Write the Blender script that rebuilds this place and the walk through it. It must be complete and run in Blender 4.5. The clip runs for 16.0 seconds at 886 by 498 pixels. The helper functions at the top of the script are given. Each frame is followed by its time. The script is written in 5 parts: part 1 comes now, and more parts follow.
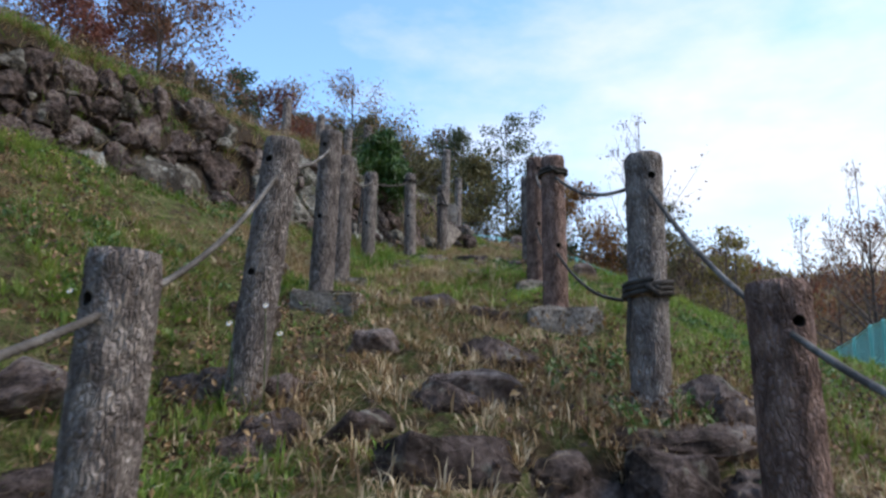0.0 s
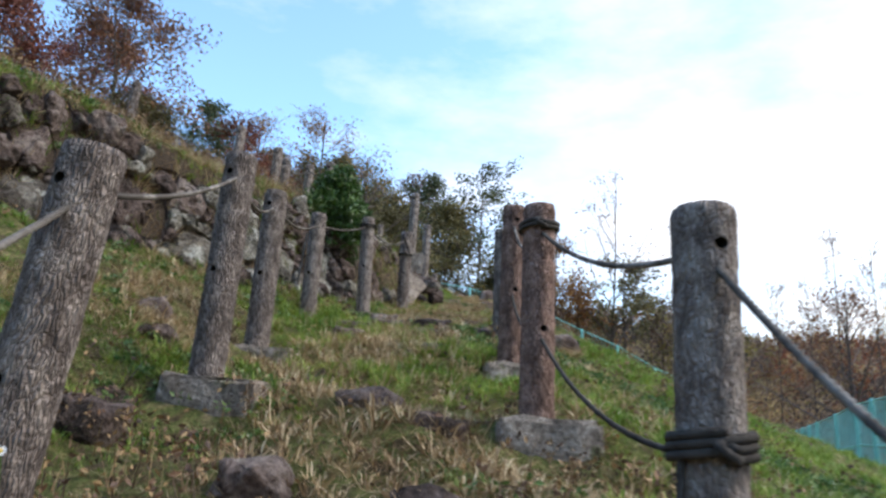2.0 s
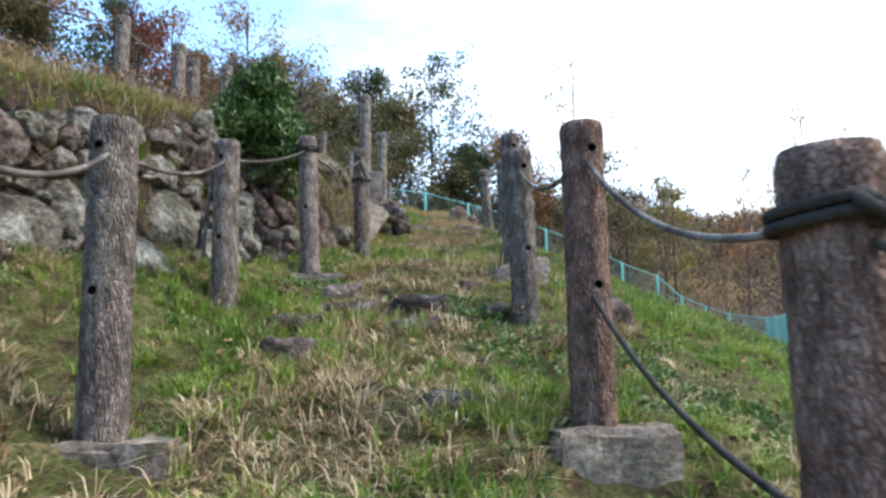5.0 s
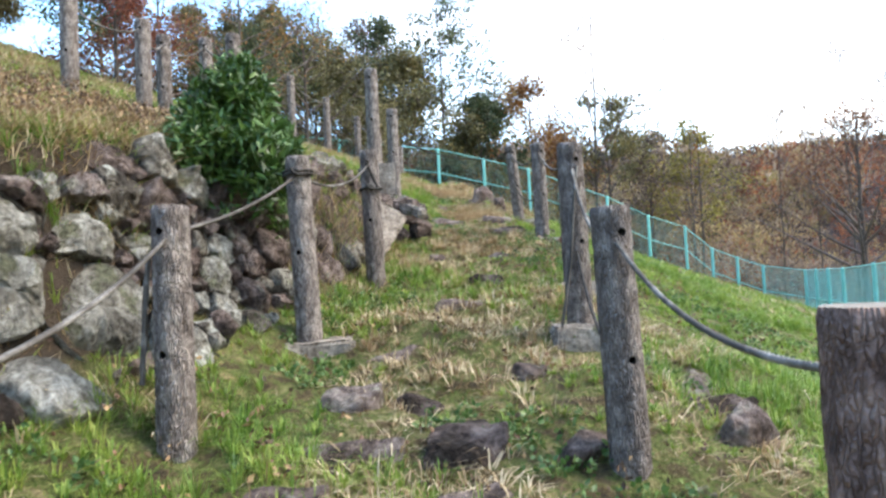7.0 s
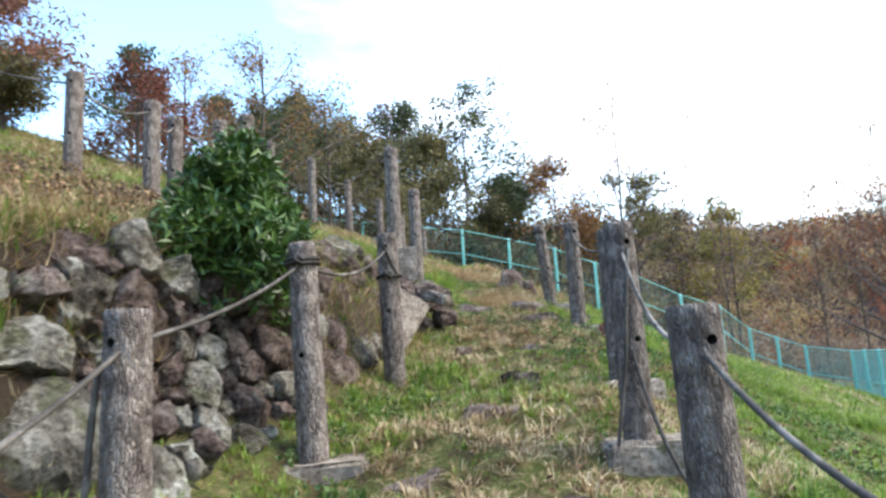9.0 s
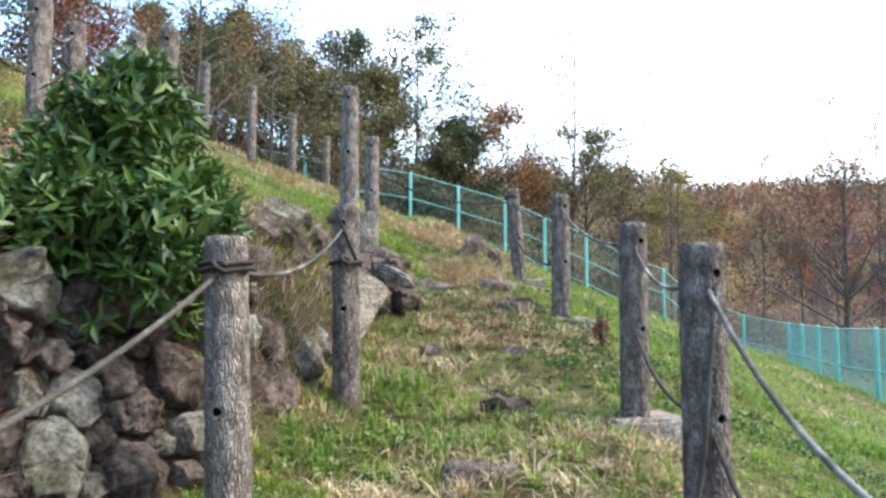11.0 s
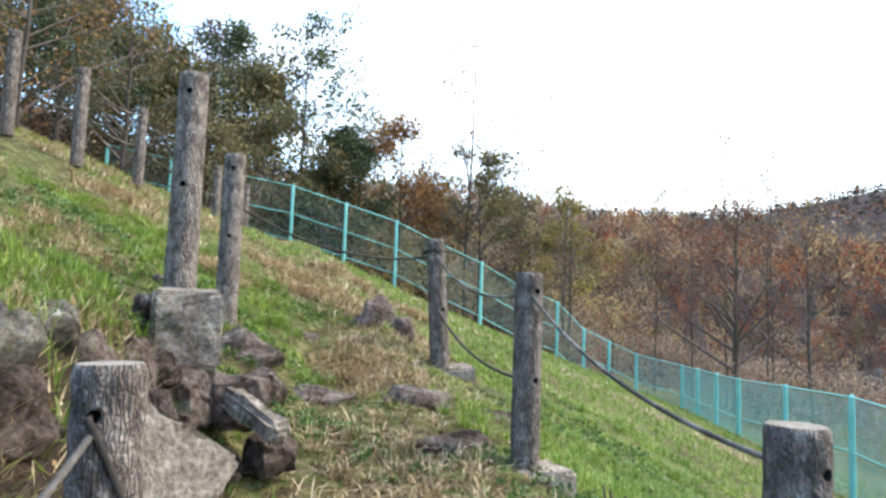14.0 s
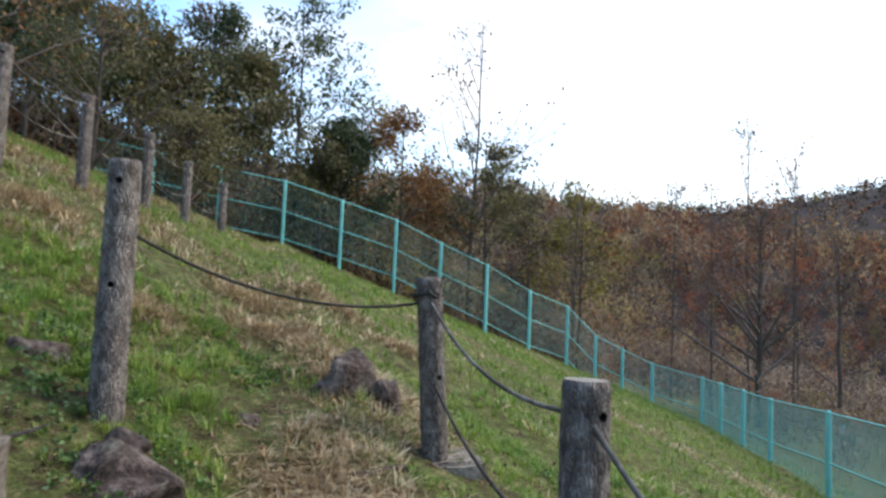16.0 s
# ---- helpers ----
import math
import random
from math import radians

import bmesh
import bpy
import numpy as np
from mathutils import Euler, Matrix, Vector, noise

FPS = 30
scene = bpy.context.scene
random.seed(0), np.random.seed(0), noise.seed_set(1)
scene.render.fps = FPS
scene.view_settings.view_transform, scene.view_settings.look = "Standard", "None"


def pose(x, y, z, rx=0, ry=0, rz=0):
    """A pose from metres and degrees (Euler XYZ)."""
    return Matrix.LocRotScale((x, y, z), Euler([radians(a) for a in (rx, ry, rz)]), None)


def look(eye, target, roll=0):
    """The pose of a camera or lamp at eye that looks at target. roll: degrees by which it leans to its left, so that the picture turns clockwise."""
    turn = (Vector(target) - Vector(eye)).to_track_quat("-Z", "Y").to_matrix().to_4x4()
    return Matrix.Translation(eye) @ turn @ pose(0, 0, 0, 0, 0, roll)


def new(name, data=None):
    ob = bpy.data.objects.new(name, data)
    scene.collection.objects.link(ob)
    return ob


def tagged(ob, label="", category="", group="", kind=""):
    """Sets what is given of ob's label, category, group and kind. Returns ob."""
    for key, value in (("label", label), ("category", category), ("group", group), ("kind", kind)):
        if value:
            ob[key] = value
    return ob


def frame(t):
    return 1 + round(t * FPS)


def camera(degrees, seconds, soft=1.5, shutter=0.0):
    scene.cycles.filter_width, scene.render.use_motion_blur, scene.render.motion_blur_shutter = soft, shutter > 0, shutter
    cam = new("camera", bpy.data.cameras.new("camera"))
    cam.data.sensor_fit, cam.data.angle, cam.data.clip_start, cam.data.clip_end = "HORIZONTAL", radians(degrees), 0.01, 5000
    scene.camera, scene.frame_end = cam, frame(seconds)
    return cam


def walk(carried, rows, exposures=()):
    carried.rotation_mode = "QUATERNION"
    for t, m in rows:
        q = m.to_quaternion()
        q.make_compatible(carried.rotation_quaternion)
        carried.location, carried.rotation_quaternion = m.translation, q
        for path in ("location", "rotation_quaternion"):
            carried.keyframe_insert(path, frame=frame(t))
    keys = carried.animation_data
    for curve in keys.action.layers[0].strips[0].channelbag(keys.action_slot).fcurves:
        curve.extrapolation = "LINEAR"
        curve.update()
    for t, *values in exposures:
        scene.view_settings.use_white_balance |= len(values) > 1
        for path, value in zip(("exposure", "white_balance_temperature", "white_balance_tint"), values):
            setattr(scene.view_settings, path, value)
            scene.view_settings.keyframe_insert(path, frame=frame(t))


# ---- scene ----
cam = camera(65.5, 16.0, soft=2.55, shutter=0.35)
PATH = [
    (0, (0.284, 0.472, 1.151), (0.17, 2.426, 1.56), 1.5),
    (0.5, (0.253, 0.846, 1.206), (0.158, 2.776, 1.72), 4.4),
    (1, (0.162, 1.109, 1.455), (0.232, 3.038, 1.978), 3.7),
    (1.5, (0.158, 1.271, 1.484), (0.212, 3.201, 2.004), 5.0),
    (2, (0.349, 1.678, 1.557), (0.31, 3.603, 2.099), 4.0),
    (2.5, (0.214, 2.099, 1.668), (0.07, 4.023, 2.193), -0.3),
    (3, (0.219, 2.452, 1.846), (0.273, 4.41, 2.247), 0.6),
    (3.5, (0.368, 2.792, 2.015), (0.266, 4.756, 2.376), -0.7),
    (4, (0.124, 3.085, 2.104), (-0.096, 5.03, 2.514), -2.6),
    (4.5, (0.024, 3.4, 2.355), (0.065, 5.363, 2.735), 1.3),
    (4.7, (0.073, 3.566, 2.366), (0.183, 5.535, 2.696), -0.2),
    (6.8, (-0.051, 5.162, 3.222), (0.002, 7.159, 3.307), -3.7),
    (7, (-0.002, 5.203, 3.274), (0.076, 7.199, 3.366), -2.8),
    (7.5, (0.027, 5.256, 3.357), (0.109, 7.244, 3.564), -4.5),
    (8, (0.021, 5.294, 3.36), (-0.017, 7.273, 3.647), -4.0),
    (8.5, (0.059, 5.401, 3.354), (-0.031, 7.373, 3.674), -6.0),
    (9, (0.011, 5.822, 3.407), (0.03, 7.795, 3.733), -3.3),
    (9.2, (-0.034, 5.946, 3.495), (0.049, 7.927, 3.759), -3.4),
    (11.3, (-0.186, 7.31, 3.884), (0.006, 9.295, 4.027), 0.2),
    (11.5, (-0.155, 7.527, 3.882), (0.073, 9.504, 4.083), -1.4),
    (12, (-0.14, 7.98, 3.98), (0.103, 9.963, 4.066), -3.1),
    (12.5, (-0.288, 8.34, 4.066), (-0.102, 10.331, 4.116), -0.3),
    (13, (-0.278, 8.592, 4.347), (0.326, 10.498, 4.291), 3.5),
    (13.4, (-0.121, 8.931, 4.448), (0.467, 10.843, 4.454), 0.6),
    (13.5, (-0.116, 9.032, 4.476), (0.465, 10.945, 4.526), 1.6),
    (14, (-0.072, 9.394, 4.574), (0.454, 11.315, 4.757), 2.1),
    (14.5, (-0.037, 9.712, 4.747), (0.623, 11.592, 4.913), 1.3),
    (15, (0.266, 10.161, 4.802), (0.898, 12.039, 5.072), 0.5),
    (15.5, (0.368, 10.541, 4.865), (0.864, 12.463, 5.108), 0.3),
    (16, (0.406, 11.029, 5.046), (0.922, 12.955, 5.205), 2.5),
]
EXPOSURES = [(0, 1.22, 6500, 13), (1, 1.62, 6780, 13), (2, 1.57, 6820, 12), (3.5, 1.68, 6580, 11.5), (4.7, 1.88, 6750, 11), (6.8, 2.48, 6950, 10), (9, 2.3, 6950, 10), (11.5, 2.48, 7100, 10), (12.5, 2.36, 7150, 10), (14, 2.36, 7050, 10), (14.6, 2.22, 7050, 10), (16, 1.53, 6800, 10)]
walk(cam, [(t, look(eye, target, roll)) for t, eye, target, roll in PATH], EXPOSURES)

# ---- world, sun ----
SUN_EL, SUN_AZ = 50.0, 95.0          # degrees; azimuth from +y towards +x
world = bpy.data.worlds.new("World")
scene.world = world
world.use_nodes = True
wn, wl = world.node_tree.nodes, world.node_tree.links
wn.clear()
w_out = wn.new("ShaderNodeOutputWorld")
w_bg = wn.new("ShaderNodeBackground")
w_sky = wn.new("ShaderNodeTexSky")
w_sky.sky_type = "NISHITA"
w_sky.sun_disc = False
w_sky.sun_elevation, w_sky.sun_rotation = radians(SUN_EL), radians(SUN_AZ)
w_sky.dust_density = 0.6
w_tc = wn.new("ShaderNodeTexCoord")
w_map = wn.new("ShaderNodeMapping")
w_map.inputs["Scale"].default_value = (1.0, 1.0, 2.6)
w_map.inputs["Location"].default_value = (0.35, 0.1, 0.4)
w_noise = wn.new("ShaderNodeTexNoise")
w_noise.inputs["Scale"].default_value = 2.3
w_noise.inputs["Detail"].default_value = 7
w_noise.inputs["Roughness"].default_value = 0.58
w_dot = wn.new("ShaderNodeVectorMath")
w_dot.operation = "DOT_PRODUCT"
w_dot.inputs[1].default_value = (0.75, 0.08, 0.0)
w_add = wn.new("ShaderNodeMath")
w_add.operation = "MULTIPLY_ADD"
w_add.inputs[1].default_value = 0.48
w_ramp = wn.new("ShaderNodeValToRGB")
w_ramp.color_ramp.elements[0].position, w_ramp.color_ramp.elements[0].color = 0.46, (0, 0, 0, 1)
w_ramp.color_ramp.elements[1].position, w_ramp.color_ramp.elements[1].color = 0.84, (1, 1, 1, 1)
w_mix = wn.new("ShaderNodeMix")
w_mix.data_type = "RGBA"
w_blue = wn.new("ShaderNodeMix")
w_blue.data_type, w_blue.blend_type = "RGBA", "MULTIPLY"
w_blue.inputs["Factor"].default_value = 1.0
w_blue.inputs["B"].default_value = (1.4, 1.72, 1.86, 1)
w_mix.inputs["B"].default_value = (5.5, 5.6, 5.8, 1)
wl.new(w_tc.outputs["Generated"], w_map.inputs["Vector"])
wl.new(w_map.outputs["Vector"], w_noise.inputs["Vector"])
wl.new(w_tc.outputs["Generated"], w_dot.inputs[0])
wl.new(w_dot.outputs["Value"], w_add.inputs[0])
wl.new(w_noise.outputs["Fac"], w_add.inputs[2])
wl.new(w_add.outputs["Value"], w_ramp.inputs["Fac"])
wl.new(w_ramp.outputs["Color"], w_mix.inputs["Factor"])
wl.new(w_sky.outputs["Color"], w_blue.inputs["A"])
wl.new(w_blue.outputs["Result"], w_mix.inputs["A"])
wl.new(w_mix.outputs["Result"], w_bg.inputs["Color"])
w_bg.inputs["Strength"].default_value = 0.085
wl.new(w_bg.outputs["Background"], w_out.inputs["Surface"])

sun = new("sun", bpy.data.lights.new("sun", "SUN"))
sun.data.energy, sun.data.angle, sun.data.color = 1.1, radians(20), (1.0, 0.95, 0.88)
_a, _e = radians(SUN_AZ), radians(SUN_EL)
sun.matrix_world = look((30 * math.sin(_a), 30 * math.cos(_a), 40), (30 * math.sin(_a) - math.sin(_a) * math.cos(_e), 30 * math.cos(_a) - math.cos(_a) * math.cos(_e), 40 - math.sin(_e)))


# ---- materials ----
def material(name, colours, scale=4.0, detail=6.0, rough=0.85, bump=0.3, bump_scale=30.0, island=0.0, object_random=0.0, metal=0.0, spots=None, stretch=(1, 1, 1), translucent=0.0, local=False, depth=0.02, fine=0.0):
    """Noise-driven colour ramp with a second, finer relief; colours: (position, rgb) stops."""
    m = bpy.data.materials.new(name)
    m.use_nodes = True
    n, l = m.node_tree.nodes, m.node_tree.links
    bsdf = n["Principled BSDF"]
    bsdf.inputs["Roughness"].default_value = rough
    bsdf.inputs["Metallic"].default_value = metal
    bsdf.inputs["Specular IOR Level"].default_value = 0.15 if rough > 0.78 else 0.5
    tc = n.new("ShaderNodeTexCoord") if local else n.new("ShaderNodeNewGeometry")
    vec = tc.outputs["Object"] if local else tc.outputs["Position"]
    mp = n.new("ShaderNodeMapping")
    mp.inputs["Scale"].default_value = stretch
    l.new(vec, mp.inputs["Vector"])
    a = n.new("ShaderNodeTexNoise")
    a.inputs["Scale"].default_value, a.inputs["Detail"].default_value, a.inputs["Roughness"].default_value = scale, detail, 0.65
    l.new(mp.outputs["Vector"], a.inputs["Vector"])
    fac = a.outputs["Fac"]
    if island or object_random:
        src = n.new("ShaderNodeNewGeometry").outputs["Random Per Island"] if island else n.new("ShaderNodeObjectInfo").outputs["Random"]
        amount = island or object_random
        sub = n.new("ShaderNodeMath")
        sub.operation, sub.inputs[1].default_value = "SUBTRACT", 0.5
        l.new(src, sub.inputs[0])
        mad = n.new("ShaderNodeMath")
        mad.operation, mad.inputs[1].default_value = "MULTIPLY_ADD", amount
        l.new(sub.outputs[0], mad.inputs[0])
        l.new(fac, mad.inputs[2])
        fac = mad.outputs[0]
    r = n.new("ShaderNodeValToRGB")
    while len(r.color_ramp.elements) < len(colours):
        r.color_ramp.elements.new(0.5)
    for el, (p, c) in zip(r.color_ramp.elements, colours):
        el.position, el.color = p, (*c, 1)
    l.new(fac, r.inputs["Fac"])
    col = r.outputs["Color"]
    if spots:
        threshold, spot_scale, spot_colour = spots
        s = n.new("ShaderNodeTexNoise")
        s.inputs["Scale"].default_value, s.inputs["Detail"].default_value = spot_scale, 5
        l.new(mp.outputs["Vector"], s.inputs["Vector"])
        sr = n.new("ShaderNodeValToRGB")
        sr.color_ramp.elements[0].position, sr.color_ramp.elements[1].position = threshold, threshold + 0.08
        l.new(s.outputs["Fac"], sr.inputs["Fac"])
        mx = n.new("ShaderNodeMix")
        mx.data_type = "RGBA"
        mx.inputs["B"].default_value = (*spot_colour, 1)
        l.new(sr.outputs["Color"], mx.inputs["Factor"])
        l.new(col, mx.inputs["A"])
        col = mx.outputs["Result"]
    if fine:
        g = n.new("ShaderNodeTexNoise")
        g.inputs["Scale"].default_value, g.inputs["Detail"].default_value, g.inputs["Roughness"].default_value = fine, 8, 0.7
        l.new(mp.outputs["Vector"], g.inputs["Vector"])
        gr = n.new("ShaderNodeValToRGB")
        gr.color_ramp.elements[0].position, gr.color_ramp.elements[0].color = 0.34, (0.42, 0.4, 0.38, 1)
        gr.color_ramp.elements[1].position, gr.color_ramp.elements[1].color = 0.66, (1.5, 1.5, 1.48, 1)
        l.new(g.outputs["Fac"], gr.inputs["Fac"])
        gm = n.new("ShaderNodeMix")
        gm.data_type, gm.blend_type = "RGBA", "MULTIPLY"
        gm.inputs["Factor"].default_value = 1.0
        l.new(col, gm.inputs["A"])
        l.new(gr.outputs["Color"], gm.inputs["B"])
        col = gm.outputs["Result"]
    l.new(col, bsdf.inputs["Base Color"])
    if bump:
        b2 = n.new("ShaderNodeTexNoise")
        b2.inputs["Scale"].default_value, b2.inputs["Detail"].default_value, b2.inputs["Roughness"].default_value = bump_scale, 8, 0.7
        l.new(mp.outputs["Vector"], b2.inputs["Vector"])
        bp = n.new("ShaderNodeBump")
        bp.inputs["Strength"].default_value, bp.inputs["Distance"].default_value = bump, depth
        l.new(b2.outputs["Fac"], bp.inputs["Height"])
        l.new(bp.outputs["Normal"], bsdf.inputs["Normal"])
    if translucent:
        out = n["Material Output"]
        tr = n.new("ShaderNodeBsdfTranslucent")
        l.new(col, tr.inputs["Color"])
        mix = n.new("ShaderNodeMixShader")
        mix.inputs[0].default_value = translucent
        l.new(bsdf.outputs[0], mix.inputs[1])
        l.new(tr.outputs[0], mix.inputs[2])
        l.new(mix.outputs[0], out.inputs["Surface"])
    return m


def ground_material():
    """Turf and soil: a fine mottling, bare earth on steep faces coloured darker for the shade between wall stones,
    brown woodland floor far off.
    """
    m = material("soil and moss", [(0.34, (0.06, 0.045, 0.028)), (0.43, (0.13, 0.1, 0.05)), (0.52, (0.115, 0.145, 0.04)), (0.6, (0.22, 0.2, 0.085)), (0.7, (0.36, 0.27, 0.15))], 8.0, 12, 0.95, 1.0, 45, depth=0.05, fine=60)
    n, l = m.node_tree.nodes, m.node_tree.links
    bsdf = n["Principled BSDF"]
    col = bsdf.inputs["Base Color"].links[0].from_socket
    geo = n.new("ShaderNodeNewGeometry")
    sep = n.new("ShaderNodeSeparateXYZ")
    l.new(geo.outputs["Normal"], sep.inputs[0])
    steep = n.new("ShaderNodeValToRGB")
    steep.color_ramp.elements[0].position, steep.color_ramp.elements[0].color = 0.5, (1, 1, 1, 1)
    steep.color_ramp.elements[1].position, steep.color_ramp.elements[1].color = 0.74, (0, 0, 0, 1)
    l.new(sep.outputs["Z"], steep.inputs["Fac"])
    earth = n.new("ShaderNodeMix")
    earth.data_type = "RGBA"
    # earth brown with the shade of the stone gaps put into the colour
    earth.inputs["B"].default_value = (0.08, 0.059, 0.042, 1)
    l.new(steep.outputs["Color"], earth.inputs["Factor"])
    l.new(col, earth.inputs["A"])
    off = n.new("ShaderNodeVectorMath")
    off.operation, off.inputs[1].default_value = "DISTANCE", (0, 10, 3)
    l.new(geo.outputs["Position"], off.inputs[0])
    far = n.new("ShaderNodeMapRange")
    far.inputs["From Min"].default_value, far.inputs["From Max"].default_value = 30, 42
    l.new(off.outputs["Value"], far.inputs["Value"])
    floor = n.new("ShaderNodeMix")
    floor.data_type = "RGBA"
    floor.inputs["B"].default_value = (0.045, 0.032, 0.029, 1)
    l.new(far.outputs["Result"], floor.inputs["Factor"])
    l.new(earth.outputs["Result"], floor.inputs["A"])
    l.new(floor.outputs["Result"], bsdf.inputs["Base Color"])
    return m


M_GROUND = ground_material()
M_GREEN = material("grass blades", [(0.25, (0.07, 0.145, 0.018)), (0.5, (0.19, 0.305, 0.044)), (0.75, (0.39, 0.44, 0.097))], 1.6, 4, 0.6, 0, island=0.4, translucent=0.3)
M_DRY = material("dry grass", [(0.2, (0.2, 0.125, 0.065)), (0.5, (0.48, 0.345, 0.185)), (0.85, (0.7, 0.57, 0.37))], 3.0, 3, 0.75, 0, island=0.8, translucent=0.2)
M_THATCH = material("brown thatch", [(0.2, (0.12, 0.08, 0.05)), (0.5, (0.28, 0.205, 0.125)), (0.85, (0.46, 0.37, 0.24))], 3.0, 3, 0.8, 0, island=0.8, translucent=0.15)
M_WEED = material("weed leaves", [(0.2, (0.045, 0.1, 0.02)), (0.6, (0.1, 0.18, 0.04)), (0.9, (0.19, 0.25, 0.07))], 2.0, 3, 0.5, 0, island=0.7, translucent=0.25)
M_LITTER = material("dead leaves", [(0.2, (0.07, 0.04, 0.025)), (0.5, (0.19, 0.1, 0.05)), (0.8, (0.34, 0.22, 0.1))], 2.0, 3, 0.7, 0, island=0.9, translucent=0.1)
def bark_material(name="weathered log concrete", tint=(1, 1, 1)):
    """Cast bark: short upright plates parted by dark cracks, bleached in patches."""
    m = material(name, [(p, tuple(a * b for a, b in zip(c, tint))) for p, c in ((0.36, (0.145, 0.119, 0.106)), (0.5, (0.265, 0.221, 0.196)), (0.64, (0.45, 0.39, 0.345)))], 24, 7, 0.93, 0, object_random=0.08, stretch=(1, 1, 0.5), spots=(0.66, 7.0, (0.31, 0.285, 0.25)), local=True)
    n, l = m.node_tree.nodes, m.node_tree.links
    bsdf = n["Principled BSDF"]
    col = bsdf.inputs["Base Color"].links[0].from_socket
    tc = n.new("ShaderNodeTexCoord")
    wob = n.new("ShaderNodeTexNoise")
    wob.inputs["Scale"].default_value, wob.inputs["Detail"].default_value = 38, 3
    l.new(tc.outputs["Object"], wob.inputs["Vector"])
    add = n.new("ShaderNodeVectorMath")
    add.operation, add.inputs[1].default_value = "MULTIPLY_ADD", (0.016, 0.016, 0.03)
    l.new(wob.outputs["Color"], add.inputs[0])
    l.new(tc.outputs["Object"], add.inputs[2])
    mp = n.new("ShaderNodeMapping")
    mp.inputs["Scale"].default_value = (1, 1, 0.24)
    l.new(add.outputs["Vector"], mp.inputs["Vector"])
    plates = n.new("ShaderNodeTexVoronoi")
    plates.feature = "DISTANCE_TO_EDGE"
    plates.inputs["Scale"].default_value = 88
    l.new(mp.outputs["Vector"], plates.inputs["Vector"])
    crack = n.new("ShaderNodeValToRGB")
    crack.color_ramp.elements[0].position, crack.color_ramp.elements[0].color = 0.0, (0.56, 0.54, 0.52, 1)
    crack.color_ramp.elements[1].position, crack.color_ramp.elements[1].color = 0.16, (1, 1, 1, 1)
    l.new(plates.outputs["Distance"], crack.inputs["Fac"])
    mul = n.new("ShaderNodeMix")
    mul.data_type, mul.blend_type = "RGBA", "MULTIPLY"
    mul.inputs["Factor"].default_value = 1.0
    l.new(col, mul.inputs["A"])
    l.new(crack.outputs["Color"], mul.inputs["B"])
    l.new(mul.outputs["Result"], bsdf.inputs["Base Color"])
    grain = n.new("ShaderNodeTexNoise")
    grain.inputs["Scale"].default_value, grain.inputs["Detail"].default_value = 120, 6
    l.new(tc.outputs["Object"], grain.inputs["Vector"])
    height = n.new("ShaderNodeMath")
    height.operation, height.inputs[1].default_value = "MULTIPLY_ADD", 0.35
    l.new(grain.outputs["Fac"], height.inputs[0])
    l.new(plates.outputs["Distance"], height.inputs[2])
    bp = n.new("ShaderNodeBump")
    bp.inputs["Strength"].default_value, bp.inputs["Distance"].default_value = 1.0, 0.03
    l.new(height.outputs[0], bp.inputs["Height"])
    l.new(bp.outputs["Normal"], bsdf.inputs["Normal"])
    return m


M_POST = bark_material()
M_POST_RED = bark_material("reddish log concrete", (1.0, 0.77, 0.7))
M_POST_TOP = material("cut log end", [(0.3, (0.19, 0.16, 0.13)), (0.7, (0.4, 0.36, 0.31))], 14, 6, 0.9, 0.4, 70, object_random=0.2)
# near-black bore walls: the shade inside the drilled rope holes, put into the colour
M_HOLE = material("hole with painted shade", [(0.3, (0.012, 0.01, 0.009)), (0.7, (0.03, 0.026, 0.022))], 20, 3, 0.95, 0.2)
M_ROPE = material("weathered rope", [(0.3, (0.06, 0.053, 0.046)), (0.5, (0.115, 0.102, 0.09)), (0.72, (0.42, 0.39, 0.35))], 4, 6, 0.9, 0.5, 140)
M_ROPE_DARK = material("dark wet rope", [(0.3, (0.03, 0.026, 0.023)), (0.7, (0.09, 0.08, 0.07))], 12, 5, 0.85, 0.5, 140)
M_CONCRETE = material("mossy concrete", [(0.34, (0.16, 0.13, 0.106)), (0.48, (0.285, 0.24, 0.2)), (0.64, (0.42, 0.365, 0.31))], 7, 10, 0.93, 0.9, 40, spots=(0.6, 6.0, (0.13, 0.13, 0.075)), depth=0.03, fine=40)
M_STONE = material("grey andesite", [(0.34, (0.055, 0.046, 0.038)), (0.45, (0.135, 0.118, 0.098)), (0.55, (0.25, 0.23, 0.195)), (0.68, (0.42, 0.4, 0.355))], 5, 10, 0.93, 1.0, 22, object_random=0.2, spots=(0.57, 6.0, (0.42, 0.415, 0.37)), depth=0.06, fine=34)
M_ROCK = material("brown step stone", [(0.34, (0.04, 0.03, 0.024)), (0.46, (0.125, 0.092, 0.08)), (0.56, (0.205, 0.158, 0.14)), (0.68, (0.31, 0.26, 0.23))], 6, 10, 0.93, 1.0, 22, object_random=0.16, spots=(0.61, 7.0, (0.27, 0.25, 0.2)), depth=0.06, fine=30)
M_PALE = material("pale lichened stone", [(0.34, (0.1, 0.09, 0.075)), (0.45, (0.22, 0.205, 0.175)), (0.55, (0.34, 0.325, 0.285)), (0.68, (0.47, 0.46, 0.42))], 5, 10, 0.93, 1.0, 26, object_random=0.12, spots=(0.56, 7.0, (0.15, 0.15, 0.1)), depth=0.06, fine=32)
M_TEAL = material("turquoise painted steel", [(0.3, (0.16, 0.52, 0.45)), (0.7, (0.26, 0.66, 0.58))], 3, 4, 0.45, 0.05, 40)
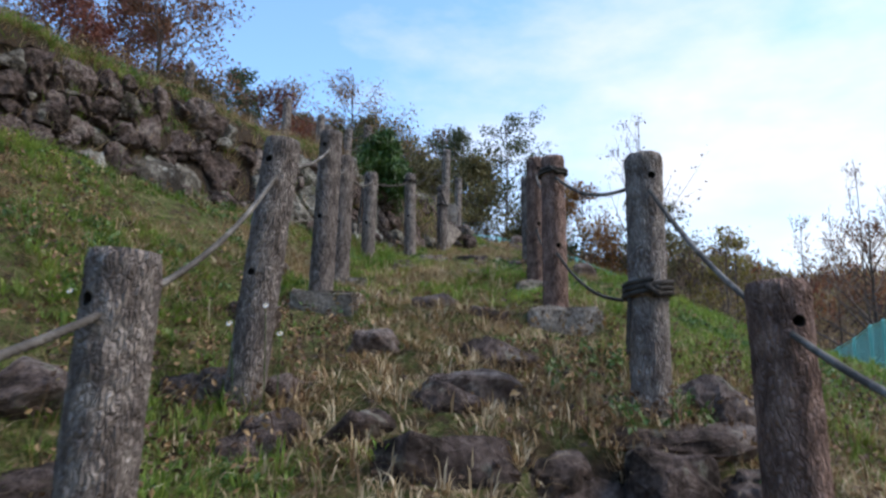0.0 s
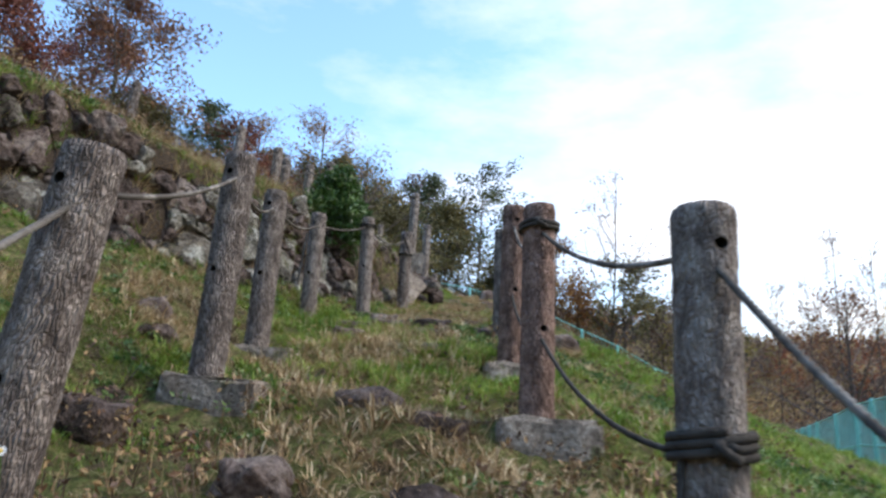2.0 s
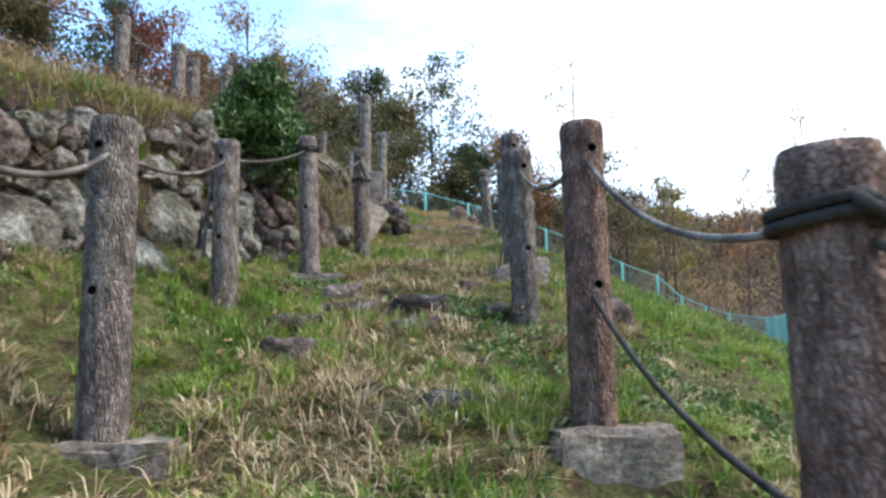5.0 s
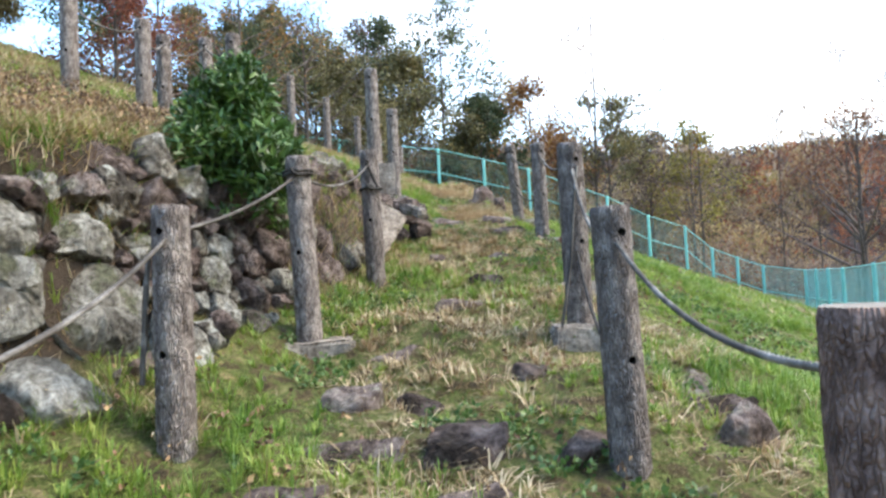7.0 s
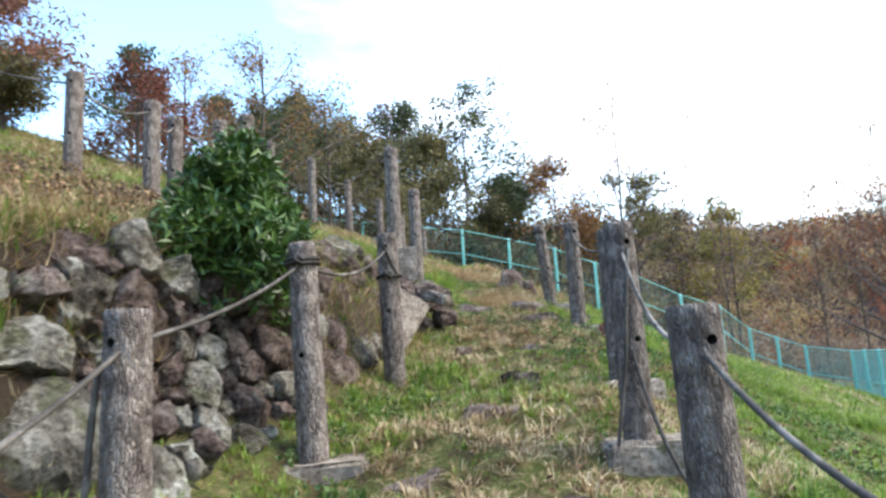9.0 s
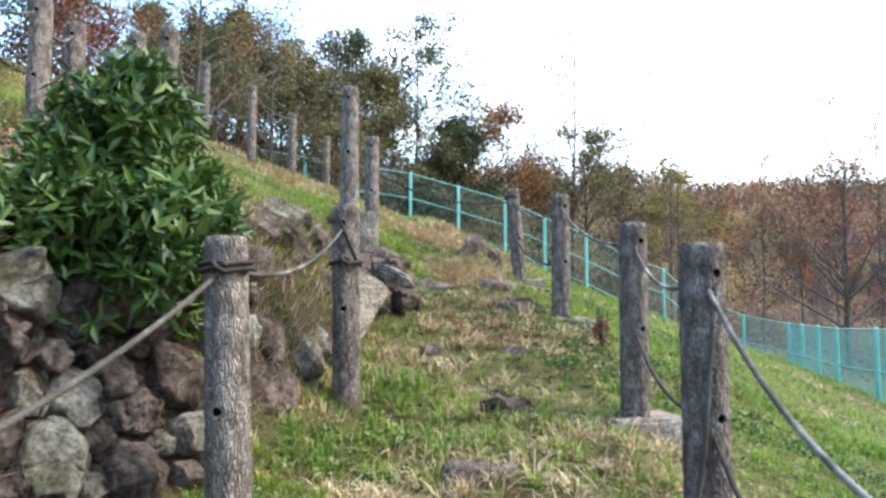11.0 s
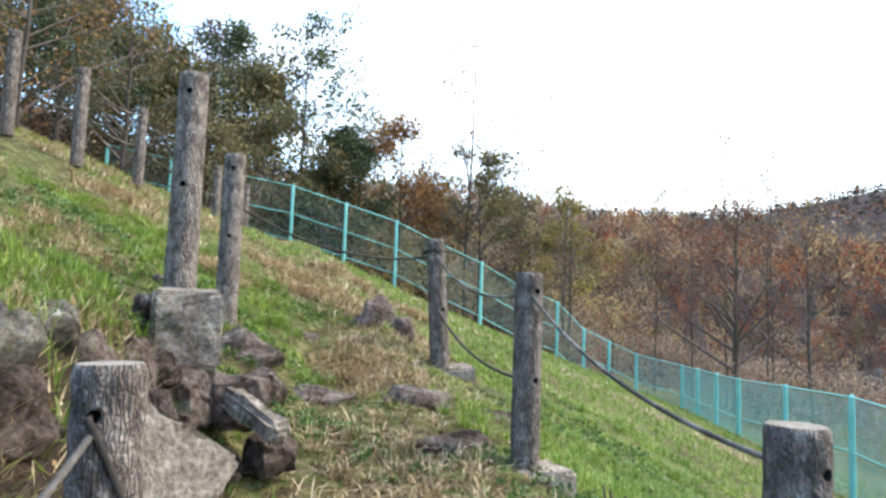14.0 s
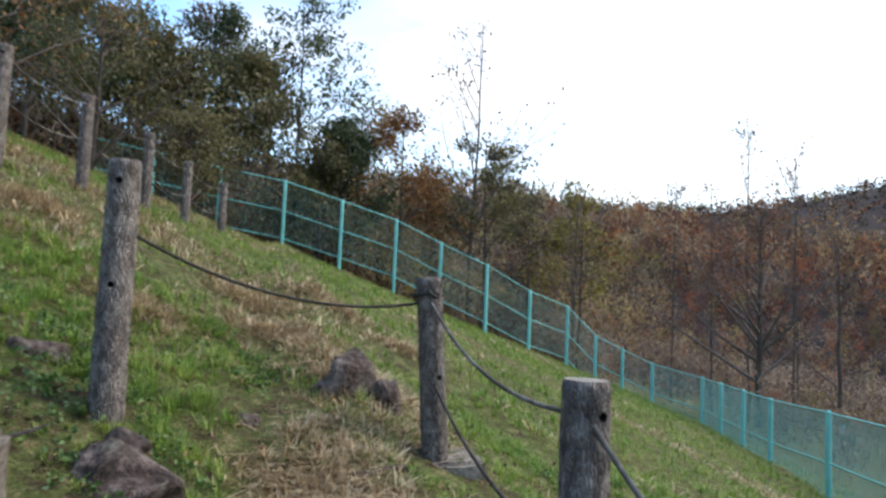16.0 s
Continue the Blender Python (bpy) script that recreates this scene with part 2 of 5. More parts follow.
M_WIRE = material("turquoise coated wire", [(0.3, (0.13, 0.4, 0.36)), (0.7, (0.24, 0.52, 0.47))], 3, 3, 0.5, 0)
M_BARK = material("tree bark", [(0.3, (0.045, 0.035, 0.028)), (0.7, (0.15, 0.12, 0.1))], 8, 6, 0.92, 0.6, 40, stretch=(1, 1, 0.3))
M_TWIG = material("grey twigs", [(0.3, (0.09, 0.065, 0.055)), (0.7, (0.22, 0.17, 0.145))], 6, 4, 0.9, 0)
M_BUSH = material("glossy laurel leaf", [(0.2, (0.02, 0.05, 0.009)), (0.55, (0.055, 0.12, 0.02)), (0.9, (0.135, 0.225, 0.045))], 6, 3, 0.46, 0, island=0.5, translucent=0.15)


def leafy(name, dark, mid, light):
    return material(name, [(0.15, dark), (0.5, mid), (0.85, light)], 0.5, 3, 0.65, 0, island=0.45, translucent=0.35)


L_DARKGREEN = leafy("dark green foliage", (0.02, 0.03, 0.012), (0.055, 0.075, 0.028), (0.13, 0.15, 0.055))
L_OLIVE = leafy("olive foliage", (0.05, 0.045, 0.02), (0.13, 0.115, 0.045), (0.28, 0.23, 0.09))
L_RUSSET = leafy("russet foliage", (0.07, 0.03, 0.018), (0.19, 0.085, 0.045), (0.34, 0.17, 0.08))
L_RED = leafy("dark red foliage", (0.06, 0.016, 0.012), (0.18, 0.055, 0.034), (0.34, 0.13, 0.07))
L_ORANGE = leafy("orange foliage", (0.1, 0.04, 0.015), (0.26, 0.12, 0.04), (0.42, 0.24, 0.08))
L_BROWN = leafy("brown foliage", (0.04, 0.026, 0.02), (0.115, 0.075, 0.055), (0.23, 0.16, 0.11))
L_YELLOW = leafy("yellow green foliage", (0.08, 0.07, 0.015), (0.22, 0.18, 0.04), (0.4, 0.33, 0.08))


def far_leafy(name, dark, mid, light):
    return material(name, [(0.38, dark), (0.5, mid), (0.62, light)], 0.22, 4, 0.8, 0, island=0.1, translucent=0.5)


W_BROWN = far_leafy("bare brown woods", (0.09, 0.063, 0.052), (0.25, 0.183, 0.138), (0.46, 0.35, 0.25))
W_RUSSET = far_leafy("russet woods", (0.085, 0.03, 0.022), (0.235, 0.082, 0.046), (0.39, 0.16, 0.08))
W_ORANGE = far_leafy("orange woods", (0.13, 0.08, 0.05), (0.31, 0.205, 0.105), (0.47, 0.345, 0.17))
W_OLIVE = far_leafy("olive woods", (0.09, 0.08, 0.035), (0.21, 0.175, 0.07), (0.36, 0.3, 0.12))
W_DARK = far_leafy("dark woods", (0.028, 0.025, 0.021), (0.055, 0.046, 0.037), (0.1, 0.078, 0.055))


# ---- mesh helpers ----
def mesh_from(name, verts, faces, mats, smooth=False, mat_index=None):
    """verts (n,3); faces: array (k,3) or (k,4)."""
    me = bpy.data.meshes.new(name)
    verts, faces = np.asarray(verts, np.float32), np.asarray(faces, np.int32)
    k, side = faces.shape
    me.vertices.add(len(verts))
    me.vertices.foreach_set("co", verts.ravel())
    me.loops.add(k * side)
    me.loops.foreach_set("vertex_index", faces.ravel())
    me.polygons.add(k)
    me.polygons.foreach_set("loop_start", np.arange(0, k * side, side, dtype=np.int32))
    me.polygons.foreach_set("use_smooth", np.full(k, smooth))
    for m in mats:
        me.materials.append(m)
    if mat_index is not None:
        me.polygons.foreach_set("material_index", np.asarray(mat_index, np.int32))
    me.update(calc_edges=True)
    return me


def bm_mesh(name, bm, mats, smooth=False):
    me = bpy.data.meshes.new(name)
    for f in bm.faces:
        f.smooth = smooth
    bm.to_mesh(me)
    bm.free()
    for m in mats if isinstance(mats, (list, tuple)) else [mats]:
        me.materials.append(m)
    return me


def part(name, me, parent, label="", m=None):
    ob = new(name, me)
    ob.parent = parent
    if m is not None:
        ob.matrix_basis = m
    if label:
        ob["label"] = label
    return ob


def tube(points, radius, sides=8, twist=0.0, ridge=0.0, cap=True):
    """A tube along points (n,3); radius a number or one per point; twist and ridge give a laid rope's strands."""
    p = np.asarray(points, float)
    n = len(p)
    rad = np.broadcast_to(np.asarray(radius, float), (n,))
    tan = np.gradient(p, axis=0)
    tan /= np.linalg.norm(tan, axis=1)[:, None] + 1e-9
    ref = np.where(np.abs(tan[:, 2:3]) > 0.9, [[1.0, 0, 0]], [[0, 0, 1.0]])
    u = np.cross(tan, ref)
    u /= np.linalg.norm(u, axis=1)[:, None] + 1e-9
    v = np.cross(tan, u)
    th = np.arange(sides) / sides * 2 * math.pi
    s = np.r_[0, np.cumsum(np.linalg.norm(np.diff(p, axis=0), axis=1))]
    rr = rad[:, None] * (1 + ridge * np.cos(3 * (th[None] - twist * s[:, None])))
    verts = p[:, None] + rr[..., None] * (np.cos(th)[None, :, None] * u[:, None] + np.sin(th)[None, :, None] * v[:, None])
    i, j = np.meshgrid(np.arange(n - 1), np.arange(sides), indexing="ij")
    a, b = i * sides + j, i * sides + (j + 1) % sides
    faces = np.stack([a, b, b + sides, a + sides], -1).reshape(-1, 4)
    verts = verts.reshape(-1, 3)
    if cap:
        verts = np.r_[verts, p[:1], p[-1:]]
        k = np.arange(sides)
        c0, c1 = n * sides, n * sides + 1
        first = np.stack([np.full(sides, c0), (k + 1) % sides, k, np.full(sides, c0)], -1)
        last = np.stack([np.full(sides, c1), (n - 1) * sides + k, (n - 1) * sides + (k + 1) % sides, np.full(sides, c1)], -1)
        faces = np.r_[faces, first, last]
    return verts, faces


def tube_mesh(name, points, radius, mat, sides=8, twist=0.0, ridge=0.0):
    v, f = tube(points, radius, sides, twist, ridge, cap=False)
    return mesh_from(name, v, f, [mat], smooth=True)


def joined(pieces):
    """Joins (verts, faces) pairs."""
    vs, fs, k = [], [], 0
    for v, f in pieces:
        vs.append(v)
        fs.append(np.asarray(f) + k)
        k += len(v)
    return np.concatenate(vs), np.concatenate(fs)


# ---- the lie of the land ----
PATH_Y = np.array([-60, -3, 0, 1.75, 3.3, 4.9, 6.2, 7.5, 9.3, 10.2, 11, 12.1, 13.5, 15.5, 20, 25, 35, 60, 900])
PATH_Z = np.array([-6, -0.9, 0.0, 0.52, 1.07, 1.68, 2.05, 2.42, 2.9, 3.05, 3.23, 3.48, 3.85, 4.38, 5.3, 5.95, 6.8, 8.0, 12])
WALL = np.array([(-0.3, 12.9), (-0.68, 11.3), (-1.0, 10.1), (-1.35, 9.2), (-1.7, 8.2), (-2.0, 7.5), (-2.6, 6.6), (-3.4, 5.2), (-4.5, 3.6), (-6.5, 1.5), (-14, -4)])
WALL_LINE = np.r_[[(-40, 26.0), (-6, 16.0), (-2, 14.5), (-0.6, 13.6)], WALL]


def path_z(y):
    return np.interp(y, PATH_Y, PATH_Z)


def wall_side(x, y):
    """Distance from the wall's line, positive on the terrace above it."""
    x, y = np.asarray(x, float), np.asarray(y, float)
    best, sign = np.full(x.shape, 1e9), np.ones(x.shape)
    for (ax, ay), (bx, by) in zip(WALL_LINE[:-1], WALL_LINE[1:]):
        dx, dy = bx - ax, by - ay
        t = np.clip(((x - ax) * dx + (y - ay) * dy) / (dx * dx + dy * dy), 0, 1)
        d = np.hypot(x - ax - t * dx, y - ay - t * dy)
        c = dx * (y - ay) - dy * (x - ax)
        take = d < best
        best = np.where(take, d, best)
        sign = np.where(take, np.where(c < 0, 1, -1), sign)
    return best * sign


def smooth(a, b, x):
    t = np.clip((x - a) / (b - a), 0, 1)
    return t * t * (3 - 2 * t)


def waves(x, y, f):
    return (np.sin(x * f + 1.3 * np.sin(y * f * 0.7)) + np.sin(y * f * 1.17 + 2.1 * np.cos(x * f * 0.53) + 1.7) + np.sin((x + y) * f * 0.61 + 0.5)) / 3


def terrace_z(x, y):
    x = np.minimum(x, 1.0)
    return 4.65 + np.interp(-x - 0.45, [-1.5, 0, 2, 4.7, 8, 14], [-0.45, 0, 0.58, 1.5, 1.95, 2.3]) + 0.2 * (np.clip(y, -8, 20) - 13.4) + 0.08 * np.maximum(y - 20, 0) * (y < 60)


FOOT_DIPS = ((0.85, 4.55, 0.22), (0.85, 6.02, 0.3), (0.9, 7.66, 0.1), (-0.8, 4.6, 0.12), (1.05, 9.1, 0.1), (-0.7, 9.25, 0.06))


def lower_z(x, y):
    xl = np.interp(y, [8, 10, 11.5, 13, 14], [-0.95, -0.55, -0.3, 0.1, 0.45])
    k = np.interp(y, [11, 13.5], [0.52, 0.38])
    rise = k * np.clip(xl - x, 0, 14)
    edge = np.interp(y, [3, 8, 11, 13, 16], [0.95, 1.0, 1.25, 1.4, 1.0])
    d = np.maximum(x - edge, 0)
    near = np.minimum(d, 13.5)
    bank = 0.42 * smooth(0.4, 0.62, x) * smooth(3.08, 2.85, y) * smooth(2.6, 1.7, x)
    for fx, fy, deep in FOOT_DIPS:
        bank = bank + deep * np.exp(-(((x - fx) / 0.36) ** 2 + ((y - fy) / 0.2) ** 2))
    fall, ease = np.interp(y, [9, 14, 20, 26, 34], [0.33, 0.42, 0.48, 0.43, 0.36]), np.interp(y, [9, 14, 20, 34], [0, 0.003, 0.008, 0])
    return path_z(y) - bank + rise - fall * near + ease * near ** 2 - 0.12 * np.clip(d - 13.5, 0, 18)


def ground_z(x, y):
    x, y = np.asarray(x, float), np.asarray(y, float)
    s = wall_side(x, y)
    soft = np.interp(y, [5.5, 7.5, 9.5, 10.8, 12.5, 14], [0.16, 0.3, 0.26, 0.34, 0.34, 0.7])
    up = smooth(-0.5, 1.0, s / soft)
    low = lower_z(x, y)
    z = low + up * np.maximum(terrace_z(x, y) - low, -0.5)
    z = z + 0.04 * waves(x, y, 3.1) + 0.03 * waves(x + 3, y, 6.7) + 0.018 * waves(x - 2, y + 5, 13.1) * (np.hypot(x, y - 9) < 14)
    r, az = np.hypot(x, y - 10), np.degrees(np.arctan2(x, y - 10))
    ridge = 20.3 + 1.3 * waves(x, y, 0.035) - 4.6 * smooth(20, 28, az) - 3.5 * smooth(32, 44, az) + 6.0 * smooth(60, 100, np.abs(az))
    z = z + smooth(42, 105, r) * (ridge - z)
    peak = 63 + 16 * smooth(36, 50, az) + 5 * waves(x, y, 0.012) - 20 * smooth(10, -20, az)
    return z + smooth(170, 420, r) * (peak - z)


# ---- end of land ----
def axis_steps(fine0, fine1, step, far, grow):
    v = list(np.arange(fine0, fine1 + 1e-6, step))
    s, a = step, fine1
    right = []
    while a < far:
        s *= grow
        a += s
        right.append(a)
    s, a = step, fine0
    left = []
    while a > -far:
        s *= grow
        a -= s
        left.append(a)
    return np.array(left[::-1] + v + right)


# ---- ground: one sheet to the horizon ----
gx, gy = axis_steps(-4.6, 4.2, 0.09, 900, 1.09), axis_steps(1.4, 17.5, 0.1, 900, 1.08)
GX, GY = np.meshgrid(gx, gy, indexing="ij")
GZ = ground_z(GX, GY)
near_mask = np.exp(-((np.hypot(GX, GY - 9) / 25) ** 2))
GZ = GZ + near_mask * np.random.default_rng(5).normal(0, 0.008, GX.shape)
i, j = np.meshgrid(np.arange(len(gx) - 1), np.arange(len(gy) - 1), indexing="ij")
a = i * len(gy) + j
ground_faces = np.stack([a, a + len(gy), a + len(gy) + 1, a + 1], -1).reshape(-1, 4)
ground = new("ground", mesh_from("ground", np.stack([GX, GY, GZ], -1).reshape(-1, 3), ground_faces, [M_GROUND], smooth=True))
tagged(ground, "steep hillside of soil, moss and worn turf", "ground", kind="structure")


# ---- log posts ----
POST_H, POST_R = 1.13, 0.0785


def post_mesh(seed, height=POST_H, holes=True, bury=0.25, radius=POST_R):
    """A cast log: vertical bark ridges, a slightly domed cut end, two cross holes; origin at the ground."""
    rng = np.random.default_rng(seed)
    sides, rings = 44, 64
    zs = np.linspace(-bury, height, rings)
    th = np.arange(sides) / sides * 2 * math.pi
    ph = rng.uniform(0, 6.28, 8)
    T, Z = np.meshgrid(th, zs)
    bark = np.empty(T.shape)
    for r_ in range(rings):
        for s_ in range(sides):
            p = Vector((math.cos(th[s_]) * 2.6 + seed, math.sin(th[s_]) * 2.6, zs[r_] * 8.5))
            q = Vector((math.cos(th[s_]) * 6.0, math.sin(th[s_]) * 6.0 + seed, zs[r_] * 17))
            bark[r_, s_] = 1.1 - 2.4 * abs(noise.noise(p * 1.9)) + 0.7 * noise.noise(q) - 0.5 * max(0.0, noise.noise(p * 0.7 + Vector((9, 0, 0))))
    R = radius * (1 + 0.03 * np.sin(2 * T + ph[6]) * np.sin(2 * Z) + 0.055 * (bark - 0.62)) * (1.04 - 0.05 * (Z / height))
    R[-1] *= 0.93
    verts = np.stack([R * np.cos(T), R * np.sin(T), Z + (Z == zs[-1]) * 0], -1).reshape(-1, 3)
    bm = bmesh.new()
    vs = [bm.verts.new(v) for v in verts]
    for r in range(rings - 1):
        for s in range(sides):
            f = bm.faces.new((vs[r * sides + s], vs[r * sides + (s + 1) % sides], vs[(r + 1) * sides + (s + 1) % sides], vs[(r + 1) * sides + s]))
            f.smooth = True
    top = bm.faces.new([vs[(rings - 1) * sides + s] for s in range(sides)])
    top.material_index = 1
    bm.faces.new([vs[s] for s in reversed(range(sides))])
    me = bpy.data.meshes.new("post_body")
    bm.to_mesh(me)
    bm.free()
    for m in (M_POST, M_POST_TOP, M_HOLE):
        me.materials.append(m)
    if not holes:
        return me
    body, cutters = new("tmp_body", me), []
    for z in (height - 0.11, height - 0.61):
        cb = bmesh.new()
        bmesh.ops.create_cone(cb, cap_ends=True, segments=14, radius1=0.0155, radius2=0.0155, depth=0.4, matrix=Matrix.Translation((0, 0, z)) @ Matrix.Rotation(radians(90), 4, "X"))
        cm = bpy.data.meshes.new("tmp_cut")
        cb.to_mesh(cm)
        cb.free()
        for m in (M_HOLE, M_HOLE, M_HOLE):
            cm.materials.append(m)
        cut = new("tmp_cut", cm)
        for p in cm.polygons:
            p.material_index = 2
        mod = body.modifiers.new("cut", "BOOLEAN")
        mod.object, mod.operation, mod.solver = cut, "DIFFERENCE", "EXACT"
        cutters.append(cut)
    bpy.context.view_layer.update()
    done = bpy.data.meshes.new_from_object(body.evaluated_get(bpy.context.evaluated_depsgraph_get()))
    done.name = "post_body"
    for ob in (body, *cutters):
        bpy.data.objects.remove(ob)
    return done


POST_MESHES = [post_mesh(11 + k) for k in range(4)]
POST_RED = [m.copy() for m in POST_MESHES]
for m in POST_RED:
    m.materials[0] = M_POST_RED
POST_FAR = [post_mesh(31 + k) for k in range(2)]


def block_mesh(seed, w, d, h, rough=0.0045, mat=None):
    rng = np.random.default_rng(seed)
    bm = bmesh.new()
    bmesh.ops.create_cube(bm, size=1)
    bmesh.ops.scale(bm, vec=(w, d, h), verts=bm.verts)
    bmesh.ops.subdivide_edges(bm, edges=bm.edges, cuts=3 if rough < 0.005 else 5, use_grid_fill=True)
    bmesh.ops.bevel(bm, geom=[e for e in bm.edges if e.calc_face_angle(0) > 1], offset=0.022, segments=2, affect="EDGES")
    for v in bm.verts:
        v.co += Vector(rng.normal(0, rough, 3)) + Vector((1, 1, 1)) * 2.4 * rough * noise.noise(v.co * 6 + Vector((seed, 0, 0)))
    return bm_mesh("footing", bm, mat or M_CONCRETE, smooth=False)


FOOTINGS = [block_mesh(3 + k, 0.46, 0.34, 0.42) for k in range(3)]
rng_posts = random.Random(4)


def log_post(x, y, base, lean=(0.0, 0.0), footing=0.0, label="", far=False, height=POST_H, turn=0.0, red=False):
    """A post with its foot at (x, y, base); lean: degrees towards +x and +y; footing: how far its block shows."""
    ob = new("log_post")
    ob.matrix_basis = pose(x, y, base, -lean[1], lean[0], turn)
    ob.scale = (1, 1, height / POST_H)
    part("post_body", rng_posts.choice(POST_FAR if far else POST_RED if red else POST_MESHES), ob)
    if footing:
        part("footing", rng_posts.choice(FOOTINGS), ob, "mossy grey concrete footing block", Matrix.Rotation(radians(rng_posts.uniform(-7, 7) - turn), 4, "Z") @ Matrix.Translation((0.05, 0.04, 0.02 - 0.21 + (footing - 1))))
    return tagged(ob, label or "weathered grey-brown imitation log post with rope holes", "post", "rope rail posts")


def top_of(x, y, base, lean, d=0.11, height=POST_H):
    k = height - d
    return Vector((x + math.sin(radians(lean[0])) * k, y + math.sin(radians(lean[1])) * k, base + k * math.cos(radians(lean[0]))))


# (x, y, base, lean, footing shown)
LEFT = [
    (-0.53, 0.2, -0.02, (0, 0), 0), (-0.5, 1.9, 0.3, (1, 0), 0), (-0.7, 3.36, 1.11, (4.5, 1), 0), (-0.775, 4.92, 1.76, (0.5, 0), 1), (-0.94, 6.27, 2.06, (-0.5, 0), 1),
    (-1.02, 8.11, 2.51, (0, 0), 1), (-0.69, 9.55, 2.97, (-2.0, 0), 0.95), (-0.355, 11.14, 3.3, (-1.0, 0), 0), (-0.44, 13.25, 4.67, (0, 0), 0), (-0.25, 14.67, 4.55, (0, 0), 0),
]
RIGHT = [
    (0.95, 0.4, -0.05, (0, 0), 0), (1.09, 2.32, 0.33, (-1.5, 0), 0), (0.975, 3.36, 1.05, (0, 0), 0), (0.76, 4.87, 1.57, (-1, 0), 1.1), (0.75, 6.32, 2.07, (-0.5, 0), 1),
    (0.81, 7.94, 2.41, (-1.5, 0), 1), (0.98, 9.39, 2.95, (-0.5, 0), 1), (1.29, 10.88, 3.19, (0, 0), 1), (1.465, 13.1, 3.69, (0, 0), 1), (1.53, 15.2, 4.08, (-5, 0), 1),
]
UPPER = [
    (-5.18, 12.05, 5.9), (-3.24, 11.86, 5.12), (-2.75, 12.4, 5.02), (-2.75, 13.0, 5.07), (-2.5, 13.74, 5.29), (-1.95, 12.9, 5.02), (-3.2, 19.16, 6.85),
    (-2.47, 19.6, 6.6), (-1.92, 21.05, 6.5), (-1.33, 22.4, 6.36), (-0.87, 23.7, 6.2), (-0.33, 25.1, 6.1),
]
for n, (x, y, b, lean, foot) in enumerate(LEFT):
    log_post(x, y, b, lean, foot, turn=-26 + n * 2)
for n, (x, y, b, lean, foot) in enumerate(RIGHT):
    log_post(x, y, b, lean, foot, "reddish-brown imitation log post with rope holes" if n in (1, 3, 4) else "", turn=9 + n, red=n in (1, 3, 4))
for n, (x, y, b) in enumerate(UPPER):
    log_post(x, y, b, (0, 0), 0, "grey imitation log post on the upper path", far=True)


# ---- ropes ----
def sag(p, q, drop, n=40):
    t = np.linspace(0, 1, n)[:, None]
    return np.asarray(p)[None] * (1 - t) + np.asarray(q)[None] * t - np.array([[0, 0, 1.0]]) * drop * 4 * t * (1 - t)


def rope(points, radius=0.0086, mat=None, label="weathered grey twisted rope threaded through the posts", sides=12):
    ob = new("rope", tube_mesh("rope", points, radius, mat or M_ROPE, sides, twist=100.0, ridge=0.2))
    return tagged(ob, label, "rope", "rail ropes")


def rope_ring(x, y, z, turns=2, radius=0.096, mat=None, thick=0.012, tail=None):
    """Rope wound round a post, with a knot at the front and a tail."""
    th = np.linspace(0, 2 * math.pi * turns, 90 * turns)
    pts = np.stack([x + radius * np.sin(th), y - radius * np.cos(th), z + 0.012 * np.sin(th * 1.0) + th / (2 * math.pi) * 0.022], -1)
    pieces = [tube(pts, thick, 8, 105, 0.18)]
    knot = np.stack([x + 0.02 * np.cos(np.linspace(0, 9, 30)), y - radius - 0.012 + 0.012 * np.sin(np.linspace(0, 9, 30)), z + 0.02 + 0.018 * np.sin(np.linspace(0, 7, 30))], -1)
    pieces.append(tube(knot, thick, 8, 105, 0.18))
    if tail is not None:
        pieces.append(tube(tail, thick * 0.8, 7, 105, 0.18))
    v, f = joined(pieces)
    ob = new("rope_tie", mesh_from("rope_tie", v, f, [mat or M_ROPE_DARK], smooth=True))
    return tagged(ob, "dark rope wound and knotted round a post", "rope", "rope ties")


def rail(posts, drops, skip=()):
    for n, (p, q) in enumerate(zip(posts[:-1], posts[1:])):
        if n in skip:
            continue
        a, b = top_of(*p[:4]), top_of(*q[:4])
        rope(sag(a, b, drops[n % len(drops)], 280))


rail(LEFT, (0.1, 0.08, 0.05, 0.1, 0.09, 0.05, 0.13, 0.08, 0.1), skip=(7, 8))
rail(RIGHT, (0.1, 0.05, 0.1, 0.14, 0.13, 0.16, 0.14, 0.12, 0.16))
for n, p in ((3, RIGHT[3]), (6, LEFT[6])):
    c = top_of(*p[:4], d=0.12)
    rope_ring(c.x, c.y, c.z - 0.01, 2, 0.089, thick=0.0085 if n == 6 else 0.011)
c = top_of(*RIGHT[2][:4], d=0.62)
rope_ring(c.x, c.y, c.z, 3, 0.093, tail=sag((c.x - 0.08, c.y - 0.03, c.z), (c.x - 0.1, c.y - 0.06, c.z - 0.24), -0.02, 20))
for n, drop in ((2, 0.16), (3, 0.12), (5, 0.2), (6, 0.14), (8, 0.15)):
    a, b = top_of(*RIGHT[n][:4], d=0.61), top_of(*RIGHT[n + 1][:4], d=0.61)
    rope(sag(a, b, drop * 0.8, 240), 0.0085, M_ROPE_DARK, "thin dark lower rope sagging between two posts")
a, b = top_of(*RIGHT[9][:4], d=0.15), Vector((-0.25, 14.9, 5.35))
rope(sag(a, b, 0.16, 60), 0.0085, M_ROPE_DARK, "dark rope strung across to the turn of the path")
c = top_of(*LEFT[7][:4], d=0.3)
